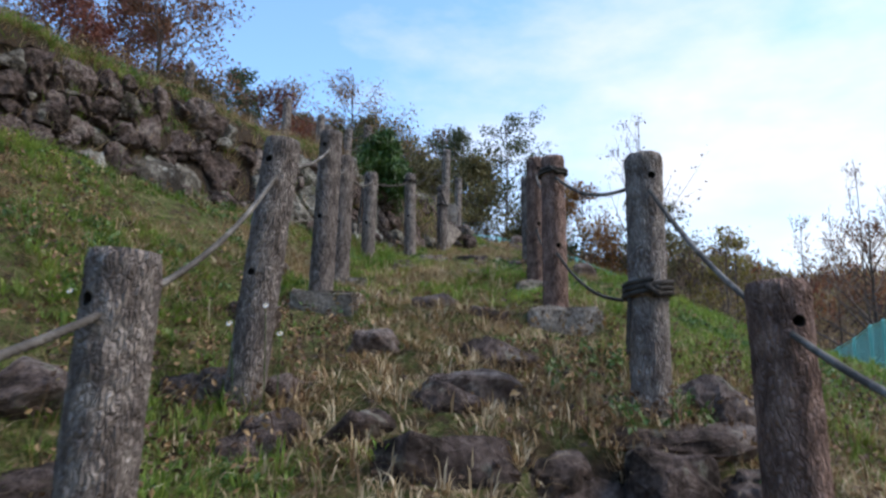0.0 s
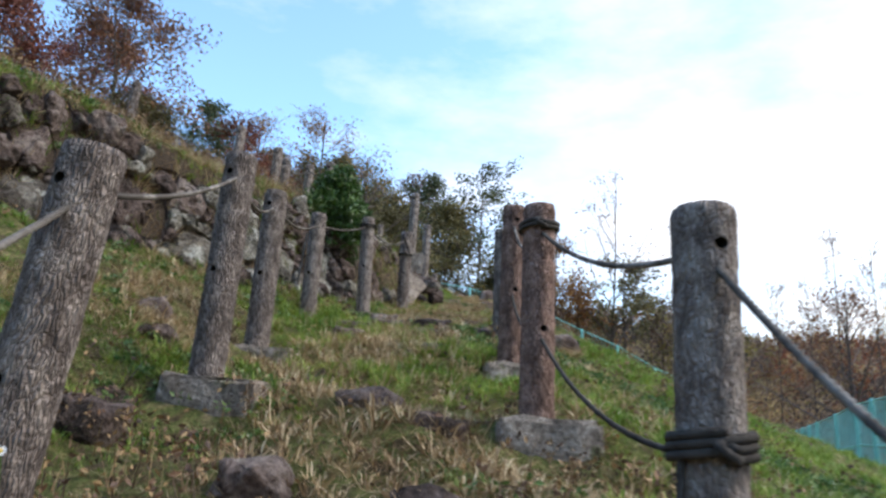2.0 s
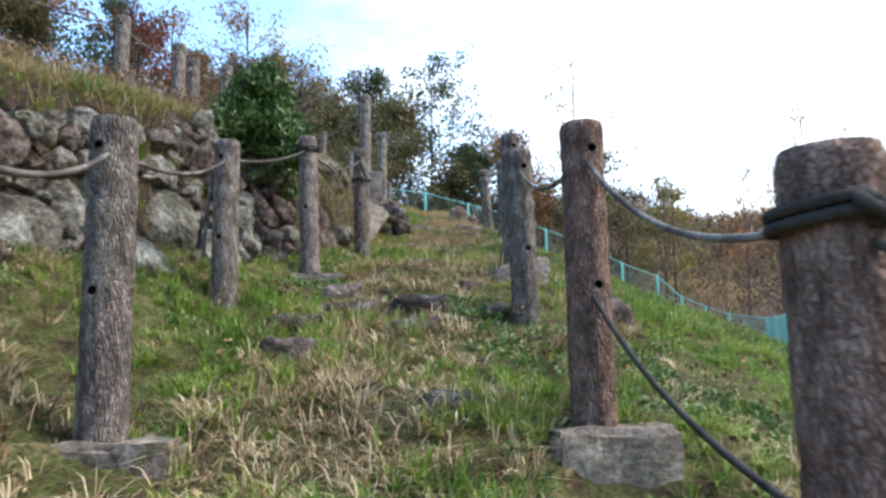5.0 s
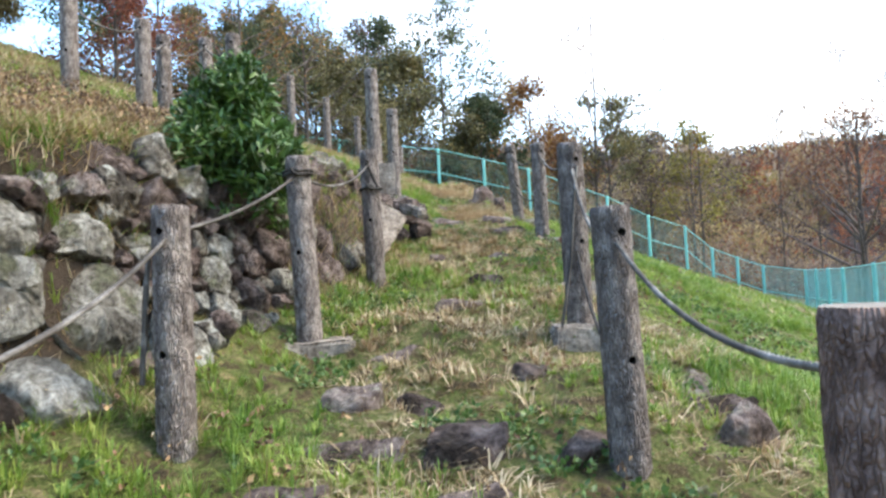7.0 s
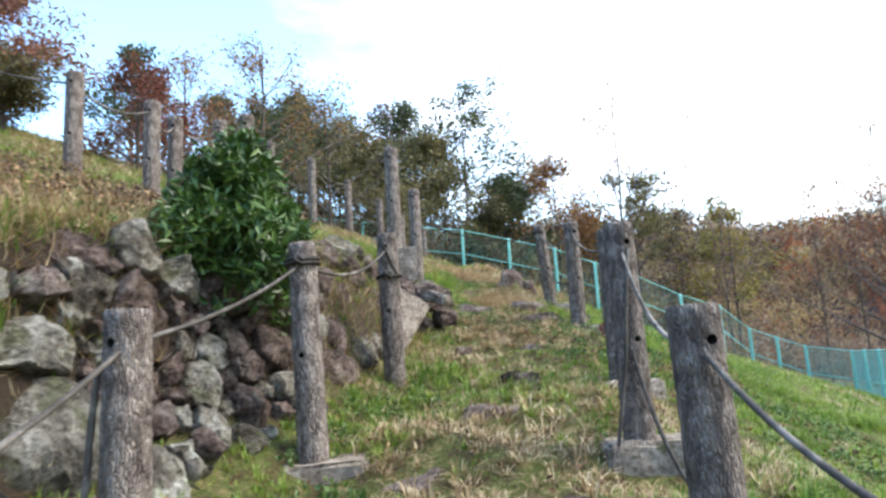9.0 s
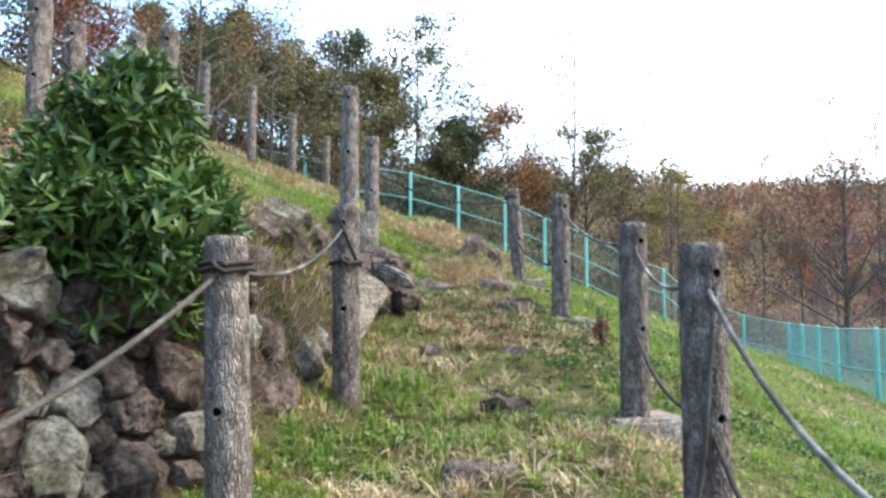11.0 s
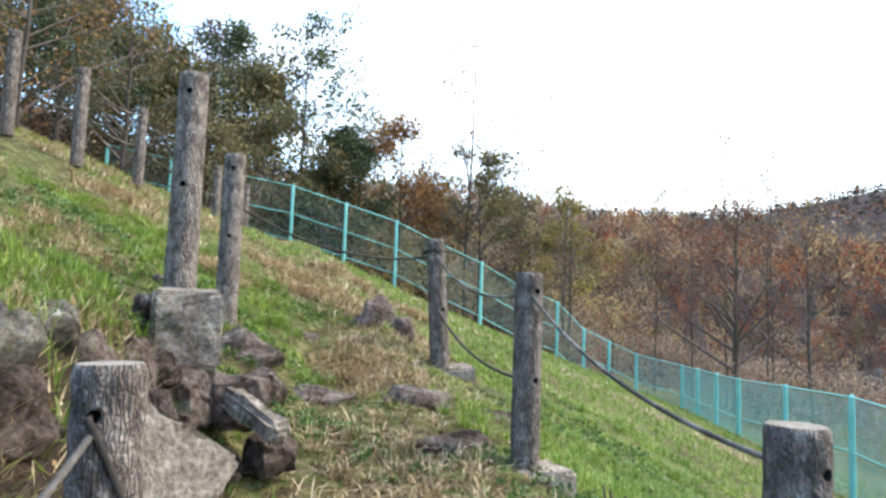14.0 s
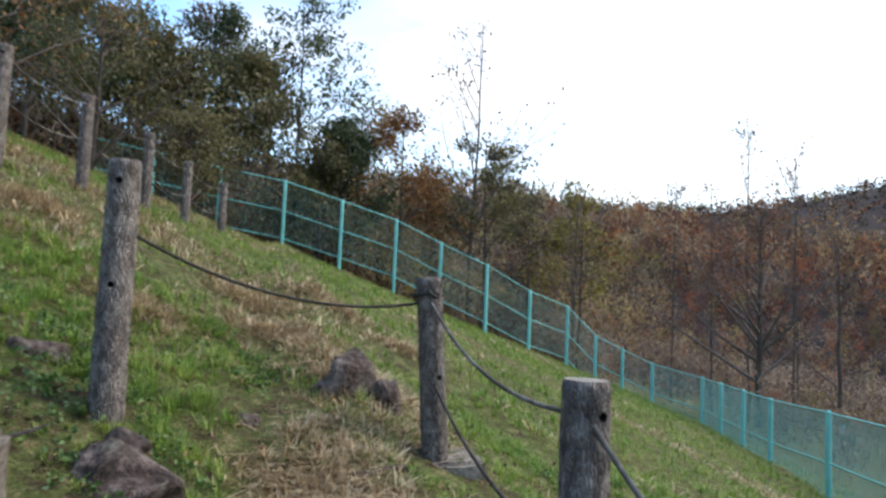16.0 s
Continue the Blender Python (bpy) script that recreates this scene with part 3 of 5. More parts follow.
rope_ring(c.x, c.y, c.z - 0.05, 1, 0.092, M_ROPE_DARK, tail=sag((c.x - 0.03, c.y - 0.085, c.z + 0.19), (c.x + 0.075, c.y - 0.05, c.z - 0.05), 0.0, 20))
c = top_of(*RIGHT[9][:4], d=0.12)
rope_ring(c.x, c.y, c.z, 1, 0.092)
c = top_of(*RIGHT[6][:4], d=0.15)
rope(np.r_[sag((c.x + 0.02, c.y - 0.08, c.z), (c.x - 0.05, c.y - 0.1, c.z - 0.55), -0.03, 20), sag((c.x - 0.05, c.y - 0.1, c.z - 0.56), (c.x - 0.13, c.y - 0.12, c.z - 0.97), 0.0, 20)], 0.009, M_ROPE, "frayed pale rope end hanging down a post")
c = top_of(*LEFT[5][:4], d=0.18)
rope(sag((c.x - 0.09, c.y - 0.02, c.z - 0.02), (c.x - 0.12, c.y - 0.04, c.z - 0.55), -0.01, 24), 0.011, M_ROPE, "frayed pale rope end hanging beside a post")
for n in range(len(UPPER) - 1):
    p, q = UPPER[n], UPPER[n + 1]
    if abs(p[1] - q[1]) > 3:
        continue
    for k, d in enumerate((0.12,) if n < 5 else (0.12, 0.6)):
        rope(sag((p[0], p[1] - 0.05, p[2] + POST_H - d), (q[0], q[1] - 0.05, q[2] + POST_H - d), 0.12, 24), 0.011, M_ROPE, "grey rope rail along the upper path", 6)


# ---- stones ----
def stone_mesh(seed, mat, points=22, angular=0.5, aspect=(1, 1, 1)):
    """A broken stone about 1 m across: a hull of random points, softened and roughened."""
    rng = np.random.default_rng(seed)
    bm = bmesh.new()
    p = rng.normal(0, 1, (points, 3))
    p /= np.linalg.norm(p, axis=1)[:, None]
    p = np.sign(p) * np.abs(p) ** angular
    p *= 0.5 / np.abs(p).max(0)
    p *= rng.uniform(0.86, 1.0, (points, 1))
    for v in p:
        bm.verts.new(v)
    hull = bmesh.ops.convex_hull(bm, input=bm.verts)
    bmesh.ops.delete(bm, geom=[g for g in set(hull["geom_interior"]) | set(hull["geom_unused"]) if isinstance(g, bmesh.types.BMVert)], context="VERTS")
    bmesh.ops.bevel(bm, geom=list(bm.edges), offset=0.025, segments=1, affect="EDGES")
    bmesh.ops.triangulate(bm, faces=bm.faces)
    for limit in (0.3, 0.17):
        bmesh.ops.subdivide_edges(bm, edges=[e for e in bm.edges if e.calc_length() > limit], cuts=1)
        bmesh.ops.triangulate(bm, faces=bm.faces)
    for v in bm.verts:
        o = Vector((seed * 1.7, 0, 0))
        c = Vector((v.co.x * aspect[0], v.co.y * aspect[1], v.co.z * aspect[2]))
        k = 0.06 * noise.noise(c * 2.2 + o) - 0.07 * abs(noise.noise(c * 4.3 + o)) + 0.05 * noise.noise(c * 9 + o) + 0.02 * noise.noise(c * 24)
        v.co += v.co.normalized() * k
    me = bm_mesh("stone", bm, mat, smooth=False)
    return me


STONES_DARK = [stone_mesh(130 + k, M_ROCK, 14 + k % 5, 0.55, (1, 0.9, 0.8)) for k in range(10)]
STEP_ROCKS = [stone_mesh(160 + k, M_ROCK, 18 + k % 5, 0.85, (1, 0.7, 0.4)) for k in range(9)]
rng_stone = random.Random(8)


def put_stone(mesh, x, y, z, sx, sy, sz, parent=None, turn=None, tip=14, name="stone"):
    r = rng_stone
    ob = new(name, mesh)
    ob.parent = parent
    e = Euler((radians(r.uniform(-tip, tip)), radians(r.uniform(-tip, tip)), radians(r.uniform(0, 360) if turn is None else turn)))
    ob.matrix_basis = Matrix.LocRotScale((x, y, z), e, (sx, sy, sz))
    return ob


retaining_wall = tagged(new("retaining_wall"), "dry-laid retaining wall of rough grey boulders and earth", "wall", kind="structure")


# stones told apart by eye: y, height, half-width, tone (0 dark, 1 grey, 2 pale)
WALL_FAR = ((6.28, 2.97, 0.22, 1), (6.66, 3.06, 0.18, 1), (6.31, 3.45, 0.17, 0), (6.05, 3.03, 0.16, 0), (6.6, 3.52, 0.18, 0), (6.99, 3.6, 0.08, 1), (7.04, 3.25, 0.25, 0), (6.15, 3.64, 0.13, 1), (6.47, 3.76, 0.13, 0), (6.74, 3.78, 0.13, 0), (7.89, 3.14, 0.2, 1), (6.1, 3.34, 0.14, 0), (7.5, 3.0, 0.2, 1), (7.45, 3.5, 0.17, 0))
WALL_MID = ((8.57, 3.56, 0.17, 2), (8.17, 3.59, 0.15, 2), (8.1, 3.25, 0.2, 2), (8.52, 3.21, 0.26, 2), (8.2, 2.93, 0.22, 2), (8.9, 3.98, 0.11, 0), (9.16, 4.0, 0.1, 1), (8.85, 3.8, 0.12, 1), (9.12, 3.68, 0.19, 0), (9.43, 3.9, 0.1, 2), (9.61, 3.81, 0.1, 0), (9.4, 3.34, 0.12, 2), (9.34, 3.14, 0.1, 2), (9.55, 3.52, 0.1, 2), (10.05, 3.3, 0.12, 2), (9.72, 3.23, 0.13, 0), (9.22, 3.21, 0.06, 2), (9.03, 3.02, 0.09, 1), (10.1, 3.57, 0.17, 0), (8.8, 3.0, 0.2, 1))
WALL_BANK = ((11.01, 3.65, 0.17, 0), (11.28, 3.56, 0.14, 1), (11.62, 3.58, 0.15, 2), (10.66, 3.7, 0.08, 2), (10.54, 3.57, 0.1, 1), (10.68, 3.43, 0.14, 0), (10.42, 3.4, 0.07, 2), (11.8, 4.46, 0.14, 1), (12.1, 4.47, 0.09, 2), (10.97, 4.27, 0.09, 0), (10.98, 4.08, 0.1, 0), (11.74, 4.24, 0.14, 0), (12.15, 4.02, 0.1, 0), (10.91, 3.89, 0.06, 0), (12.3, 4.3, 0.14, 0), (12.45, 3.95, 0.15, 0), (11.45, 4.35, 0.12, 0), (10.35, 3.7, 0.11, 0), (10.3, 3.95, 0.1, 0))


def wall_frame(m):
    """Foot point of the wall's line at running length m, its direction, and the way out towards the path."""
    x, y = np.interp(m, WALL_RUN, WALL[:, 0]), np.interp(m, WALL_RUN, WALL[:, 1])
    k = int(np.clip(np.searchsorted(WALL_RUN, m) - 1, 0, len(WALL) - 2))
    d = (WALL[k + 1] - WALL[k]) / np.hypot(*(WALL[k + 1] - WALL[k]))
    n = np.array([-d[1], d[0]])
    return np.array([x, y]), d, n if n[0] > 0 else -n


def face_at(m, z):
    """The point of the earth bank behind the stones at running length m and height z."""
    p, d, n = wall_frame(m)
    back = np.linspace(-0.45, 0.75, 70)
    zs = np.maximum.accumulate(ground_z(p[0] - n[0] * back, p[1] - n[1] * back))
    b = np.interp(z, zs + np.arange(70) * 1e-6, back)
    return np.array([p[0] - n[0] * b, p[1] - n[1] * b, z])


def clipped(poly, a, b, c):
    """Keeps the side a*x + b*y <= c of a convex polygon."""
    out = []
    for (x0, y0), (x1, y1) in zip(poly, poly[1:] + poly[:1]):
        d0, d1 = a * x0 + b * y0 - c, a * x1 + b * y1 - c
        if d0 <= 0:
            out.append((x0, y0))
        if d0 * d1 < 0:
            t = d0 / (d0 - d1)
            out.append((x0 + (x1 - x0) * t, y0 + (y1 - y0) * t))
    return out


def fitted_stone(cell, seed, proud):
    """A rough stone that fills a cell of the wall's face: an uneven, broken front with worn edges."""
    rng = np.random.default_rng(seed)
    p = np.array(cell)
    q = np.roll(p, -1, axis=0)
    p = np.concatenate([p + (q - p) * t for t in (0.1, 0.3, 0.5, 0.7, 0.9)])
    c = p.mean(0)
    size = float(np.abs(p - c).max())
    th = np.linspace(0, 2 * math.pi, 34, endpoint=False)
    ang = np.arctan2(p[:, 1] - c[1], p[:, 0] - c[0])
    o = np.argsort(ang)
    rad = np.interp(th, np.r_[ang[o] - 2 * math.pi, ang[o], ang[o] + 2 * math.pi], np.tile(np.hypot(*(p - c).T)[o], 3))
    tilt = rng.normal(0, 0.3, 2)
    facets = [(rng.normal(0, 1, 2), rng.uniform(0.05, 0.5)) for _ in range(4)]
    verts, faces = [], []
    levels = ((0.92, -0.22), (1.0, -0.03), (1.0, 0.025), (0.96, 0.04), (0.8, 0.045), (0.55, 0.047), (0.28, 0.047))
    for k, (r, w) in enumerate(levels):
        for t, q in zip(th, rad):
            x, y = c[0] + math.cos(t) * q * r, c[1] + math.sin(t) * q * r
            lx, ly = (x - c[0]) / size, (y - c[1]) / size
            out = w * min(1.0, size / 0.18) + (tilt[0] * lx + tilt[1] * ly) * size * 0.6 * (k > 1)
            if k > 1:
                for nrm, at in facets:
                    over = (nrm[0] * lx + nrm[1] * ly) / np.hypot(*nrm) - at
                    out -= max(0.0, over) * size * 0.5
                v = Vector((x * 5 + seed, y * 5, 0.7))
                out += 0.035 * noise.noise(v) - 0.05 * abs(noise.noise(v * 2.3)) + 0.018 * noise.noise(v * 6) + 0.008 * noise.noise(v * 14)
            jit = 0.02 * noise.noise(Vector((x * 14, y * 14, seed)))
            verts.append((x + jit, y - jit, out + proud))
    n = len(th)
    for k in range(len(levels) - 1):
        for a in range(n):
            b = (a + 1) % n
            faces.append((k * n + a, k * n + b, (k + 1) * n + b, (k + 1) * n + a))
    last = (len(levels) - 1) * n
    verts.append(tuple(np.array(verts[last:]).mean(0)))
    faces += [(last + a, last + (a + 1) % n, len(verts) - 1, len(verts) - 1) for a in range(n)]
    bm = bmesh.new()
    vs = [bm.verts.new(v) for v in verts]
    for f in faces:
        bm.faces.new([vs[a] for a in dict.fromkeys(f)])
    return bm, c


WALL_RUN = np.r_[0, np.cumsum(np.hypot(*np.diff(WALL, axis=0).T))]


def wall_stones():
    r = random.Random(17)
    LOOSE = float(np.interp(-10.1, -WALL[:, 1], WALL_RUN))
    to_run = lambda y: float(np.interp(-y, -WALL[:, 1], WALL_RUN))
    seeds = [(to_run(y), z, size * (1.18 if y < 10.1 else 1.3), tone) for y, z, size, tone in WALL_FAR + WALL_MID + WALL_BANK]
    for _ in range(3600):
        m = r.uniform(0, to_run(1.6))
        p, d, n = wall_frame(m)
        y = p[1]
        low, high = float(ground_z(*(p + n * 0.3))), float(ground_z(*(p - n * 0.45)))
        z = r.uniform(low + 0.02, high - (0.45 if y < 5.6 else 0.28 if y < 6.8 else 0.36))
        size = r.uniform(0.05, 0.17) if y < 7.8 else r.uniform(0.05, 0.13) if y < 10 else r.uniform(0.06, 0.12)
        gap = 0.6 if y < 8.8 else 0.66 if y < 10.1 else 1.5
        if all(math.hypot(m - a, z - b) > gap * (size + c) for a, b, c, t in seeds):
            seeds.append((m, z, size, r.choice((0, 0, 0, 0, 1) if y < 7 else (0, 0, 1, 1, 2) if y < 9 else (0, 0, 0, 1))))
    for k, (m, z, size, tone) in enumerate(seeds):
        wide, high = (r.uniform(1.5, 1.9), r.uniform(1.2, 1.5)) if m > LOOSE else (r.uniform(1.2, 1.6), r.uniform(0.9, 1.3))
        turn = r.uniform(0, 1.05)
        cell = [(m + size * wide * math.cos(a + turn) * r.uniform(0.8, 1.15), z + size * high * math.sin(a + turn) * r.uniform(0.8, 1.15)) for a in np.arange(6) / 6 * 2 * math.pi]
        for a, b, c, t in seeds:
            dx, dz = a - m, b - z
            if 0 < dx * dx + dz * dz < 1.0:
                length = math.hypot(dx, dz)
                reach = (length * length + size * size - c * c) / (2 * length) - 0.004
                cell = clipped(cell, dx / length, dz / length, (m * dx + z * dz) / length + reach)
        if len(cell) < 3:
            continue
        bm, c = fitted_stone(cell, 300 + k, r.uniform(0.03, 0.085) if m > LOOSE else r.uniform(0.01, 0.06))
        p, d, n = wall_frame(m)
        o, lower, upper = face_at(m, z), face_at(m, z - 0.12), face_at(m, z + 0.12)
        up = Vector(upper - lower).normalized()
        along = Vector((d[0], d[1], 0))
        outward = along.cross(up)
        if outward.dot(Vector((n[0], n[1], 0.2))) < 0:
            outward = -outward
        for v in bm.verts:
            v.co = along * (v.co.x - m) + up * (v.co.y - z) + outward * v.co.z
        bmesh.ops.recalc_face_normals(bm, faces=bm.faces)
        ob = part("stone", bm_mesh("stone", bm, (M_ROCK, M_STONE, M_PALE if m > LOOSE else M_STONE)[tone]), retaining_wall)
        ob.location = o


wall_stones()

# rubble under the slab beside the steps
for x, y, z, sx, sy, sz in ((0.55, 2.98, 0.84, 0.36, 0.3, 0.26), (1.3, 3.05, 0.82, 0.34, 0.3, 0.26), (0.55, 3.02, 0.72, 0.5, 0.4, 0.46), (0.9, 2.98, 0.8, 0.5, 0.4, 0.4), (1.22, 3.0, 0.7, 0.42, 0.36, 0.42), (0.72, 2.9, 0.48, 0.52, 0.38, 0.42), (1.08, 2.9, 0.44, 0.52, 0.38, 0.42), (0.42, 2.85, 0.55, 0.3, 0.3, 0.3), (1.45, 3.1, 0.6, 0.34, 0.34, 0.36)):
    ob = put_stone(rng_stone.choice(STONES_DARK), x, y, z, sx, sy, sz, name="bank_stone")
    tagged(ob, "rough dark stone packed in the low bank", "stone", "bank stones")

slab = put_stone(STEP_ROCKS[2], 0.98, 3.32, 0.97, 1.0, 0.66, 0.22, turn=4, tip=2, name="stone_slab")
tagged(slab, "broad flat dark slab capping the low bank under a post", "stone")

# broken blocks where the wall ends below the turn of the path
for x, y, z, sx, sy, sz in ((-0.46, 13.25, 4.42, 0.5, 0.46, 0.5), (-0.62, 12.75, 4.2, 0.4, 0.36, 0.5), (0.02, 13.7, 4.06, 0.36, 0.3, 0.34), (-0.5, 12.5, 4.0, 0.36, 0.34, 0.46), (0.05, 12.9, 3.86, 0.26, 0.24, 0.26), (-0.16, 13.1, 4.12, 0.4, 0.36, 0.36), (-0.4, 13.0, 4.1, 0.46, 0.4, 0.4)):
    put_stone(rng_stone.choice(STONES_DARK), x, y, z, sx, sy, sz, retaining_wall)

# a cast block and a kerb lying at the wall's end
for name, label, w, d, h, m in (
    ("concrete_block", "weathered square concrete block at the wall's end", 0.33, 0.33, 0.38, pose(-0.38, 13.08, 4.45, 4, 0, 6)),
    ("concrete_kerb", "broken concrete kerb leaning in the rubble", 0.11, 0.6, 0.11, pose(-0.06, 12.84, 4.08, 14, 0, 32)),
    ("stone_slab", "flat grey slab of stone leaning against the rubble", 0.46, 0.11, 0.56, pose(-0.4, 12.2, 3.86, -24, 34, 12)),
):
    tagged(new(name, block_mesh(len(name), w, d, h, *((0.0035 if name == "concrete_block" else 0.0045, M_CONCRETE)))), label, "stone").matrix_basis = m

# stones set in the path as rough steps: x, y, width, depth, height
STEPS = [
    (0.2, 2.84, 0.55, 0.34, 0.34), (0.2, 3.45, 0.52, 0.3, 0.24), (0.36, 3.95, 0.5, 0.3, 0.26), (-0.85, 3.5, 0.26, 0.24, 0.26), (-0.5, 3.12, 0.3, 0.25, 0.26),
    (-0.16, 3.1, 0.3, 0.26, 0.24), (-0.25, 4.12, 0.36, 0.28, 0.2), (0.0, 5.04, 0.42, 0.3, 0.22), (-0.42, 5.68, 0.3, 0.26, 0.2),
    (-0.48, 7.35, 0.4, 0.3, 0.22), (0.14, 7.68, 0.36, 0.28, 0.16), (-0.35, 8.62, 0.36, 0.28, 0.24), (-0.03, 8.58, 0.3, 0.25, 0.18), (-0.36, 8.14, 0.56, 0.3, 0.16),
    (0.17, 8.08, 0.4, 0.42, 0.22), (-0.1, 9.27, 0.5, 0.28, 0.14), (0.28, 10.22, 0.42, 0.28, 0.16), (0.6, 11.3, 0.26, 0.2, 0.16), (1.45, 8.6, 0.36, 0.36, 0.46),
    (1.42, 8.3, 0.34, 0.3, 0.4), (0.62, 8.06, 0.34, 0.28, 0.2), (0.57, 8.85, 0.3, 0.24, 0.14), (0.59, 11.03, 0.36, 0.26, 0.24), (0.2, 12.06, 0.22, 0.18, 0.14),
    (1.05, 15.8, 0.42, 0.32, 0.66), (1.32, 15.75, 0.24, 0.24, 0.5), (0.87, 12.05, 0.5, 0.26, 0.12), (1.05, 13.95, 0.6, 0.32, 0.24), (0.36, 14.0, 0.6, 0.3, 0.16),
    (1.13, 13.36, 0.7, 0.26, 0.16), (-0.1, 14.25, 0.58, 0.42, 0.44), (-0.68, 15.1, 0.4, 0.26, 0.22), (0.4, 15.25, 0.2, 0.16, 0.12), (1.1, 14.75, 0.5, 0.28, 0.1),
    (1.9, 4.3, 0.3, 0.3, 0.3), (1.3, 3.6, 0.4, 0.4, 0.4), (-1.3, 2.9, 0.4, 0.4, 0.3), (0.25, 6.4, 0.3, 0.2, 0.12), (1.62, 14.2, 0.4, 0.34, 0.2), (-0.52, 3.0, 0.3, 0.26, 0.28), (-0.97, 3.44, 0.28, 0.26, 0.24), (-0.58, 3.5, 0.3, 0.26, 0.2), (-1.0, 2.6, 0.4, 0.34, 0.3), (0.15, 3.3, 0.36, 0.26, 0.2), (0.93, 15.8, 0.3, 0.26, 0.3),
]
MORE_STEPS = [
    (-1.05, 4.43, 0.36, 0.29, 0.27), (-1.5, 5.82, 0.27, 0.22, 0.21), (-0.12, 14.5, 0.24, 0.18, 0.24), (1.46, 8.9, 0.36, 0.27, 0.2), (-0.53, 7.76, 0.38, 0.28, 0.21), (-1.14, 4.69, 0.24, 0.18, 0.14), (0.31, 4.76, 0.31, 0.24, 0.14), (-1.25, 5.38, 0.26, 0.2, 0.18),
]
for x, y, w, d, h in STEPS + MORE_STEPS:
    ob = put_stone(rng_stone.choice(STEP_ROCKS), x, y, float(ground_z(x, y)) + 0.45 * h - 0.58 * max(h, 0.24), w * 1.15, d * 1.15, max(h, 0.24) * 1.15, turn=rng_stone.uniform(-15, 15), tip=7, name="step_stone")
    tagged(ob, "rough purplish-brown stone set in the turf as a step", "stone", "path stones")


# ---- turquoise fence ----
FENCE_LINE = np.array([(5.4, 3.8, 0.1), (7.2, 9.2, 0.85), (9.0, 14.6, 1.05), (11.0, 20.1, 1.2), (12.0, 22.9, 1.1), (12.76, 25.45, 1.0), (14.66, 30.76, 0.95), (14.14, 32.9, 1.2), (13.7, 34.2, 1.6), (12.85, 34.7, 2.05), (12.04, 35.5, 3.1), (10.1, 34.6, 3.6), (8.1, 33.7, 4.4), (6.55, 34.2, 5.1), (5.0, 34.6, 5.85), (3.1, 34.8, 6.4), (1.15, 35.0, 6.95), (-1.0, 35.4, 7.3), (-3.2, 35.8, 7.7), (-5.4, 36.2, 8.1)])
FENCE_H = 2.05


def fence_points():
    """Posts every two metres or at the line's corners."""
    pts = []
    for p, q in zip(FENCE_LINE[:-1], FENCE_LINE[1:]):
        n = max(1, round(float(np.hypot(*(q - p)[:2])) / 2.0))
        pts += [p + (q - p) * k / n for k in range(n)]
    return pts + [FENCE_LINE[-1]]


mesh_fence = tagged(new("mesh_fence"), "turquoise painted steel fence with wire mesh panels", "fence")
bm = bmesh.new()
bmesh.ops.create_cone(bm, cap_ends=True, segments=12, radius1=0.062, radius2=0.062, depth=FENCE_H + 0.5, matrix=Matrix.Translation((0, 0, (FENCE_H - 0.5) / 2)))
bmesh.ops.create_cone(bm, cap_ends=True, segments=12, radius1=0.062, radius2=0.035, depth=0.05, matrix=Matrix.Translation((0, 0, FENCE_H + 0.025)))
FENCE_POST = bm_mesh("fence_post", bm, M_TEAL)
pts = fence_points()
for p in pts:
    part("fence_post", FENCE_POST, mesh_fence, "", pose(*p))


def wire_panel(p, q, gap, r):
    """Diagonal wires both ways between two posts, as thin three-sided bars."""
    p, q = np.asarray(p), np.asarray(q)
    along = (q - p)[:2]
    length = float(np.hypot(*along))
    side = np.array([-along[1], along[0], 0]) / length
    h0, h1 = 0.06, FENCE_H - 0.04
    hh = h1 - h0
    n = int((length + hh) / gap)
    c = (np.arange(n) + 0.5) * gap
    segs = []
    for flip in (False, True):
        u0, v0 = np.maximum(c - hh, 0), np.minimum(c, hh)
        u1, v1 = np.minimum(c, length), np.maximum(c - length, 0)
        if flip:
            u0, u1 = length - u0, length - u1
        for k in range(n):
            segs.append((u0[k], v0[k], u1[k], v1[k]))
    s = np.array(segs)
    lift = lambda u: p[2] + (q[2] - p[2]) * u / length + h0
    A = np.stack([p[0] + along[0] / length * s[:, 0], p[1] + along[1] / length * s[:, 0], lift(s[:, 0]) + s[:, 1]], -1)
    B = np.stack([p[0] + along[0] / length * s[:, 2], p[1] + along[1] / length * s[:, 2], lift(s[:, 2]) + s[:, 3]], -1)
    up = np.array([0, 0, 1.0])
    offs = [side * r, -side * r * 0.5 + up * r, -side * r * 0.5 - up * r]
    verts = np.concatenate([np.stack([A + o for o in offs], 1), np.stack([B + o for o in offs], 1)], 1).reshape(-1, 3)
    base = np.arange(len(s))[:, None, None] * 6
    faces = base + np.array([[0, 1, 4, 3], [1, 2, 5, 4], [2, 0, 3, 5]])[None]
    return verts, faces.reshape(-1, 4)


for p, q in zip(pts[:-1], pts[1:]):
    for k, (h, r) in enumerate(((FENCE_H, 0.02), (FENCE_H * 0.5, 0.02), (0.08, 0.018))):
        part("fence_rail", tube_mesh("fence_rail", [tuple(p + np.array([0, 0, h])), tuple(q + np.array([0, 0, h]))], r, M_TEAL, 8), mesh_fence)
    v, f = wire_panel(p, q, *((0.075, 0.0042) if p[1] < 31 else (0.12, 0.003)))
    part("wire_mesh", mesh_from("wire_mesh", v, f, [M_WIRE]), mesh_fence)


